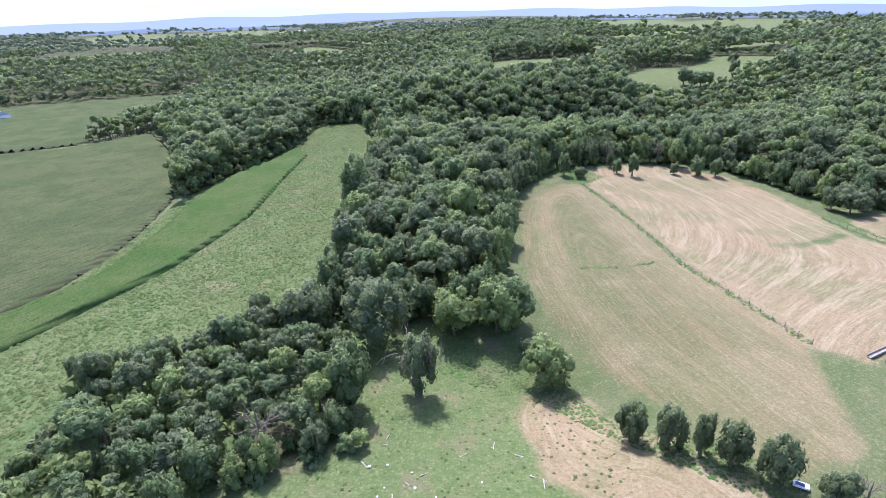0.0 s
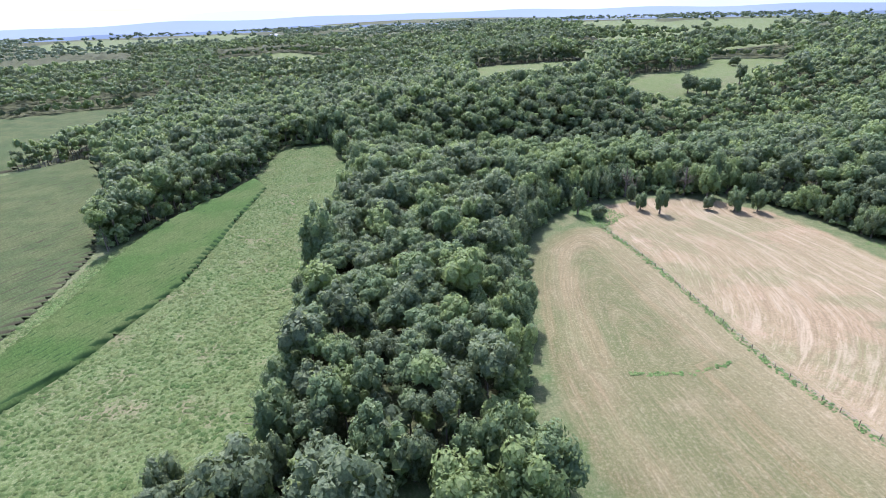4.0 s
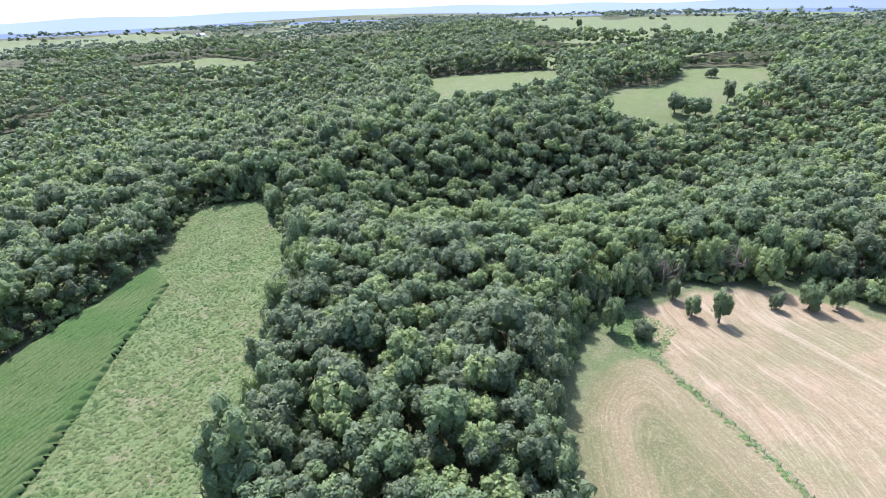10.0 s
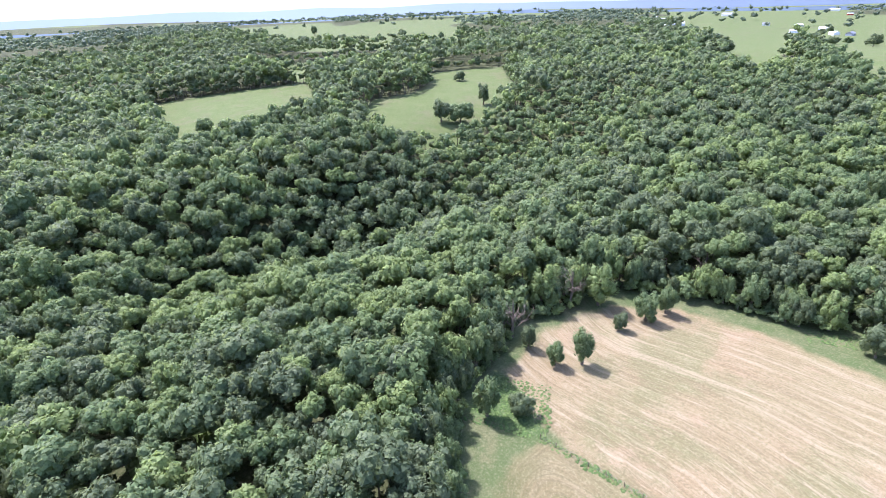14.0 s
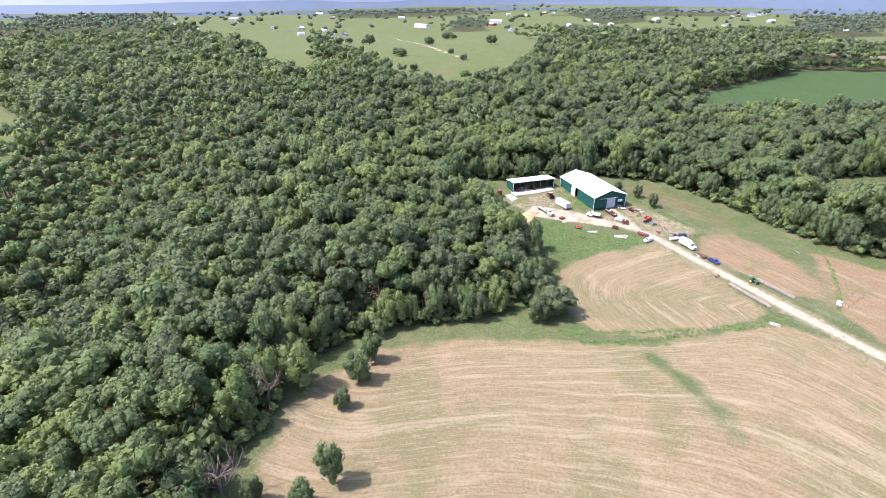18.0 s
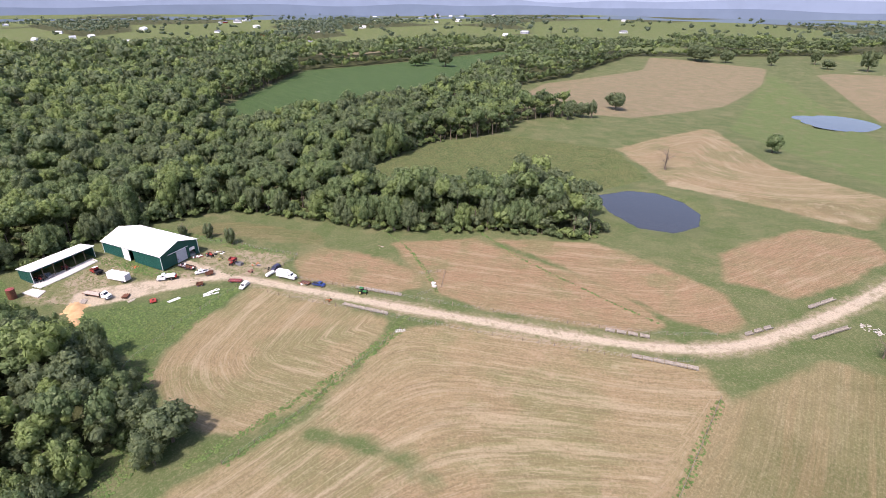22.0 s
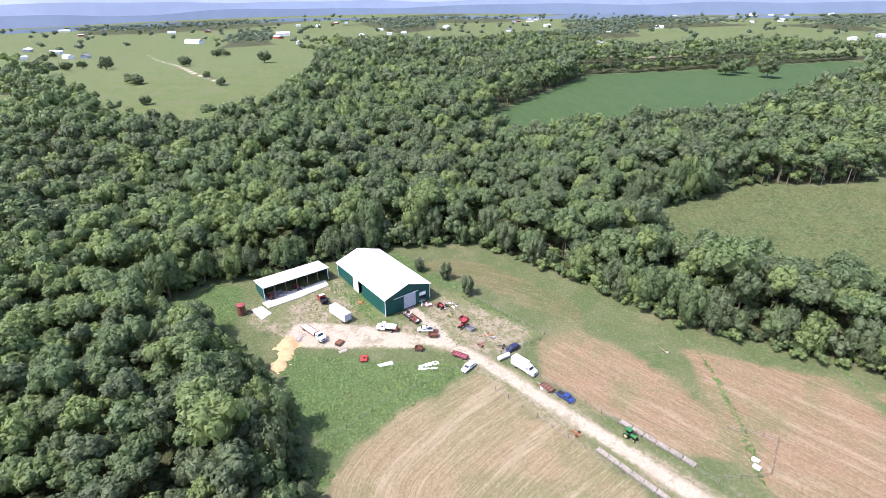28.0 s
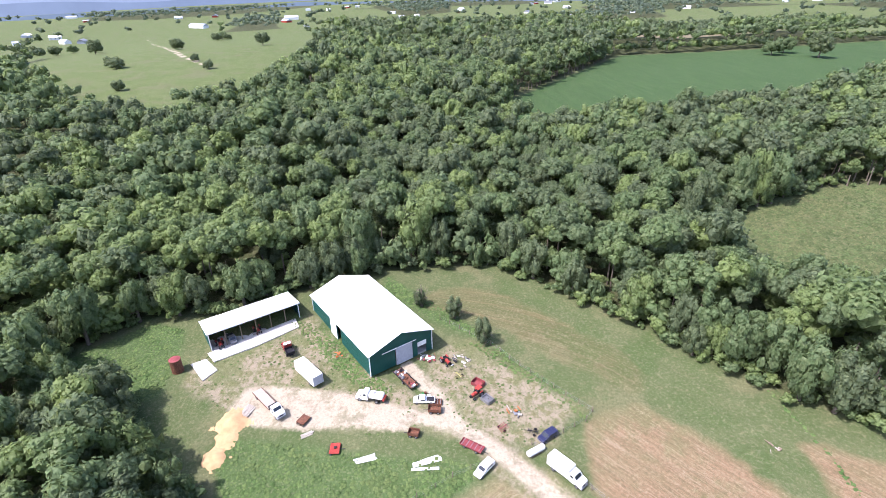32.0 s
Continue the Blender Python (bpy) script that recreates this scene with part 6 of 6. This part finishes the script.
boards(224.5, 183.2, radians(150), 5, 3.0, PALE_WOOD, "stack of grey fence timbers on the grass", gap=0.4, thick=0.2)
boards(216.3, 172.2, radians(110), 3, 2.4, PALE_WOOD, "few grey planks lying on the grass", gap=0.35)
boards(208.9, 162.4, radians(-85), 5, 4.0, WHITE, "white boards lying in the weeds", "white_boards", 0.25)
sheets = thing("white_sheets", 205.2, 152.2, radians(-88), "two large white metal sheets lying overlapped in weeds", "sheet metal")
part("sheet", box(0.1, 0.55, 0.16, 5.0, 0.95, 0.06, 0.01, turn=Matrix.Rotation(0.04, 4, "Z")), WHITE, sheets)
part("sheet", box(-0.5, -0.75, 0.12, 4.6, 0.55, 0.05, 0.01, turn=Matrix.Rotation(-0.2, 4, "Z")), WHITE, sheets)
part("sheet", box(0.6, 1.15, 0.2, 3.2, 0.3, 0.05, 0.01, turn=Matrix.Rotation(0.1, 4, "Z")), WHITE, sheets)

# feed bunks beside the lane
BUNK_GREY = plain("weathered_bunk_concrete", (0.25, 0.225, 0.185), 0.9, 0, 0.25, 1.4, (0.13, 0.10, 0.07), 0.6)
BUNK = thing("feed_bunk", 0, 0, 0, "weathered grey concrete feed bunk set along the fence", "feed trough", "feed bunks along the lane", z=0)
part("trough_floor", box(0, 0, 0.32, 2.36, 0.7, 0.12, 0.02), BUNK_GREY, BUNK)
for s in (1, -1):
    part("trough_side", box(0, s * 0.42, 0.5, 2.36, 0.12, 0.5, 0.03, turn=Matrix.Rotation(-s * 0.18, 4, "X")), BUNK_GREY, BUNK)
    part("foot", box(s * 0.85, 0, 0.14, 0.2, 0.8, 0.3, 0.02), BUNK_GREY, BUNK)
first = True
for a, b in (((171, 125.9), (156.8, 119.7)), ((176.2, 117.9), (161.8, 110.8)), ((108.1, 86), (98.1, 81)), ((97.7, 90.6), (84.4, 84.2)), ((82.3, 64.2), (78.8, 55.6)), ((75.4, 40), (72.1, 30.2)), ((70.4, 53.7), (65.7, 42.2)), ((34.7, -36.2), (12.1, -55.3))):
    a, b = np.array(a), np.array(b)
    n = max(2, int(np.linalg.norm(b - a) / 2.45))
    turn = math.atan2(*(b - a)[::-1])
    for k in range(n):
        p = a + (b - a) * (k + 0.5) / n
        m = pose(float(p[0]), float(p[1]), ground_z(*p) - 0.02, 0, random.uniform(-1, 1), math.degrees(turn) + random.uniform(-1.5, 1.5))
        if first:
            BUNK.matrix_basis, first = m, False
        else:
            copy_thing(BUNK, m)

# water troughs and a gate
for x, y, turn in ((158.4, 100.8, 0.4), (159.8, 99.8, 0.4)):
    t = thing("water_trough", x, y, turn, "white concrete water trough on bare soil", "trough", "water troughs")
    part("basin", box(0, 0, 0.4, 1.7, 0.9, 0.8, 0.05), CONCRETE, t)
    part("basin_rim", box(0, 0, 0.82, 1.5, 0.7, 0.04, 0.0), WHITE, t)
t = thing("field_gate", 147.3, 122.6, radians(60), "pale metal field gate standing open", "gate")
for k in range(5):
    part("rail", box(0, 0, 0.3 + k * 0.24, 3.4, 0.05, 0.06, 0.01), TRIM, t)
for s in (1, -1):
    part("stile", box(s * 1.7, 0, 0.75, 0.07, 0.07, 1.3, 0.01), GREY, t)
t = thing("cart", 51.2, 53.6, radians(150), "small white and blue cart standing by the hedge", "cart")
part("cart_body", box(0, 0, 0.75, 2.6, 1.3, 0.5, 0.08), WHITE, t)
part("tarpaulin", box(0.2, 0.1, 1.05, 1.5, 0.8, 0.16, 0.06), BLUE, t, "blue tarpaulin")
for s in (1, -1):
    wheel(t, 0, s * 0.7, 0.32, 0.18)


# ---- fences ----
POST = {}


def fence(name, line, label, every=3.2, wires=3):
    p = np.array(line, float)
    seg = np.linalg.norm(np.diff(p, axis=0), axis=1)
    run = np.concatenate([[0], np.cumsum(seg)])
    f = thing(name, float(p[0][0]), float(p[0][1]), 0, label, "fence", z=0)
    n = max(2, int(run[-1] / every))
    at = [np.array([np.interp(d, run, p[:, 0]), np.interp(d, run, p[:, 1])]) for d in np.linspace(0, run[-1], n + 1)]
    if "post" not in POST:
        me = bpy.data.meshes.new("post")
        bm = rod((0, 0, -0.3), (0, 0, 1.35), 0.08, 0.07, 7)
        bm.to_mesh(me)
        bm.free()
        me.materials.append(TIMBER)
        POST["post"] = me
    x0, y0 = p[0]
    for q in at:
        o = new("post", POST["post"])
        o.parent = f
        o.location = (q[0] - x0, q[1] - y0, ground_z(*q))
        o.rotation_euler = (random.uniform(-0.06, 0.06), random.uniform(-0.06, 0.06), 0)
    for k in range(wires):
        bm = bmesh.new()
        for q, w in zip(at, at[1:]):
            rod((q[0] - x0, q[1] - y0, ground_z(*q) + 0.35 + 0.38 * k), (w[0] - x0, w[1] - y0, ground_z(*w) + 0.35 + 0.38 * k), 0.012, sides=3, bm=bm)
        part("wire", bm, GREY, f)


fence("wire_fence", FENCES["fence_mid"], "wire fence on grey posts between two hay fields", 3.6)
fence("wire_fence", FENCES["fence_left"], "wire fence on grey posts beside mown ground", 3.4)
fence("wire_fence", FENCES["fence_corn"], "old wire fence at the edge of rank weeds", 3.2)
fence("wire_fence", [(209.2, 120.5), (207.6, 122.3), (205.4, 129.2), (202.8, 135.0)], "wire fence round the machine yard", 2.4)
fence("wire_fence", [(209.2, 120.5), (214.6, 123.7), (223.1, 128.6), (232.3, 133.1), (244, 142)], "overgrown wire fence behind the machine yard", 2.8)
ROAD_SMOOTH = smooth_line(ROAD)
fence("lane_fence", [(p[0] + 2.4, p[1] - 4.6) for p in ROAD_SMOOTH if 84 < p[0] < 204], "wire fence along the far side of the lane", 4.0)
fence("lane_fence", [(p[0] - 2.4, p[1] + 4.8) for p in ROAD_SMOOTH if 88 < p[0] < 196], "wire fence along the lane", 4.0)
fence("wire_fence", [(168, 99), (163, 92), (156, 100), (158, 108)], "wire fence round a watering place", 3.0)

# ---- stones, logs ----
for k in range(16):
    r = random.Random(100 + k)
    x, y = 41 - 12 * r.random() + r.uniform(-1, 1), 32 + 5 * r.random()
    if k > 12:
        x, y = 14 + r.uniform(-3, 3), 28 + r.uniform(-4, 4)
    t = thing("boulder", x, y, r.uniform(0, 6), "pale limestone boulder in the grass", "rock", "boulders by the big trees")
    bm = bmesh.new()
    bmesh.ops.create_icosphere(bm, subdivisions=2, radius=r.uniform(0.4, 0.9))
    for v in bm.verts:
        v.co *= 1 + 0.35 * noise.noise(v.co * 1.6 + Vector((k, 0, 0)))
        v.co.z *= 0.6
        v.co.z += 0.2
    part("stone", bm, ROCK, t)


def log(x, y, turn, length, thick, label="bleached fallen log in the grass"):
    t = thing("log", x, y, turn, label, "log", "fallen wood in the clearing")
    part("stem", rod((-length / 2, 0, thick), (length / 2, 0.15, thick * 0.8), thick, thick * 0.6, 8), PALE_WOOD, t)
    for k in range(3):
        part("branch", rod((length * (0.1 + 0.12 * k), 0, thick), (length * (0.25 + 0.14 * k), (-1) ** k * length * 0.2, thick * 1.3), thick * 0.4, thick * 0.15, 6), PALE_WOOD, t)


for k, (x, y) in enumerate(((-11.2, 69.5), (-10.8, 71.5), (-14.2, 65.1), (7.2, 69.7), (8.0, 68.2), (-6.7, 60.1), (-4, 62), (15, 58.2), (13.5, 60), (2.5, 66), (-9, 58), (12, 65), (24, 50), (19, 48))):
    log(x, y, k * 1.1, 0.8 + (k * 7 % 5) * 0.28, 0.08 + 0.02 * (k % 3))
for k in range(12):
    r = random.Random(300 + k)
    t = thing("stone", -8 + r.uniform(-6, 14), 59 + r.uniform(-6, 6), r.uniform(0, 6), "small pale stone in short grass", "rock", "stones in the clearing")
    bm = bmesh.new()
    bmesh.ops.create_icosphere(bm, subdivisions=1, radius=r.uniform(0.15, 0.35))
    for v in bm.verts:
        v.co *= 1 + 0.3 * noise.noise(v.co * 4 + Vector((k, 0, 0)))
        v.co.z = v.co.z * 0.6 + 0.1
    part("rock", bm, ROCK, t)


# ---- far farms and houses ----
def house(x, y, turn, long, wide, tall, wall, roof, label, category="house"):
    t = thing("farmhouse" if category == "house" else "far_barn", x, y, turn, label, category)
    w = part("wall", box(0, 0, tall / 2 - 0.5, long, wide, tall + 1, 0), wall, t)
    rise = wide * 0.28
    bm = bmesh.new()
    a = [bm.verts.new((s * (long / 2 + 0.4), y2, z)) for s in (-1, 1) for y2, z in ((-wide / 2 - 0.5, tall - 0.1), (0, tall + rise), (wide / 2 + 0.5, tall - 0.1))]
    for f in ((0, 1, 2), (5, 4, 3), (0, 3, 4, 1), (1, 4, 5, 2), (2, 5, 3, 0)):
        bm.faces.new([a[k] for k in f])
    part("roof", bm, roof, t)
    for k in range(3):
        wd = part("window", box(-long / 3 + k * long / 3, -wide / 2 - 0.02, tall * 0.55, 1.2, 0.1, 1.4, 0), GLASS, w)


FAR = [(997, 489, 14, 9, "house"), (1000, 512, 16, 9, "house"), (1453, 232, 30, 14, "far_barn"), (1380, -292, 16, 10, "house"), (1154, 627, 18, 10, "house"), (1272, 392, 40, 12, "far_barn"), (1423, 905, 24, 14, "far_barn"), (1039, 808, 36, 12, "far_barn"),
       (244, 1349, 20, 12, "house"), (-385, 1605, 24, 12, "house"), (1500, -440, 16, 10, "house"), (1560, -620, 18, 10, "house"), (1480, -760, 16, 10, "house"), (1300, -640, 18, 10, "house"), (1600, 500, 18, 10, "house"),
       (1250, -480, 16, 10, "house"), (1350, 60, 20, 10, "house"), (1200, -60, 16, 9, "house"), (-53, -1500, 30, 14, "far_barn"), (236, 1290, 18, 10, "house"), (900, -820, 18, 10, "house"), (760, -1010, 16, 10, "house"), (1090, 560, 16, 10, "house"), (-395, 474, 26, 12, "far_barn")]
for k, (x, y, long, wide, kind) in enumerate(FAR):
    house(x, y, k * 0.8, long, wide, 3.4 if kind == "house" else 4.5, WHITE if k % 4 else DOOR_GREY, (GREY, WHITE, DOOR_GREY)[k % 3], "distant farmhouse with a pale roof among trees" if kind == "house" else "distant long farm building with a metal roof", "house" if kind == "house" else "barn")


# farms scattered over the open country beyond the woods
spread = random.Random(77)
count = 0
while count < 46:
    x, y = spread.uniform(850, 1900), spread.uniform(-1500, 1000)
    ax, ay = np.array([x]), np.array([y])
    inner = max(float(open_country(ax, ay)[0]), float(best(FAR_FIELDS, ax, ay)[0]))
    if 2 < inner < 40:
        long = spread.choice((12, 14, 16, 22))
        house(x, y, spread.uniform(0, 3.1), long, long * 0.55, 3.6, WHITE if spread.random() < 0.8 else RED, spread.choice((GREY, WHITE, DOOR_GREY, DOOR_GREY)), "small distant farmhouse in open pasture", "house")
        count += 1


# ---- the plan's units to metres; machines are built in metres already ----
IN_METRES = {"truck", "car", "tractor", "wagon", "bin", "implement", "cart", "gate", "trough"}
for ob in list(scene.objects):
    if ob.parent is None and ob.type in {"MESH", "EMPTY"}:
        ob.location = ob.location * SCALE
        if ob.get("category") not in IN_METRES:
            ob.scale = ob.scale * SCALE
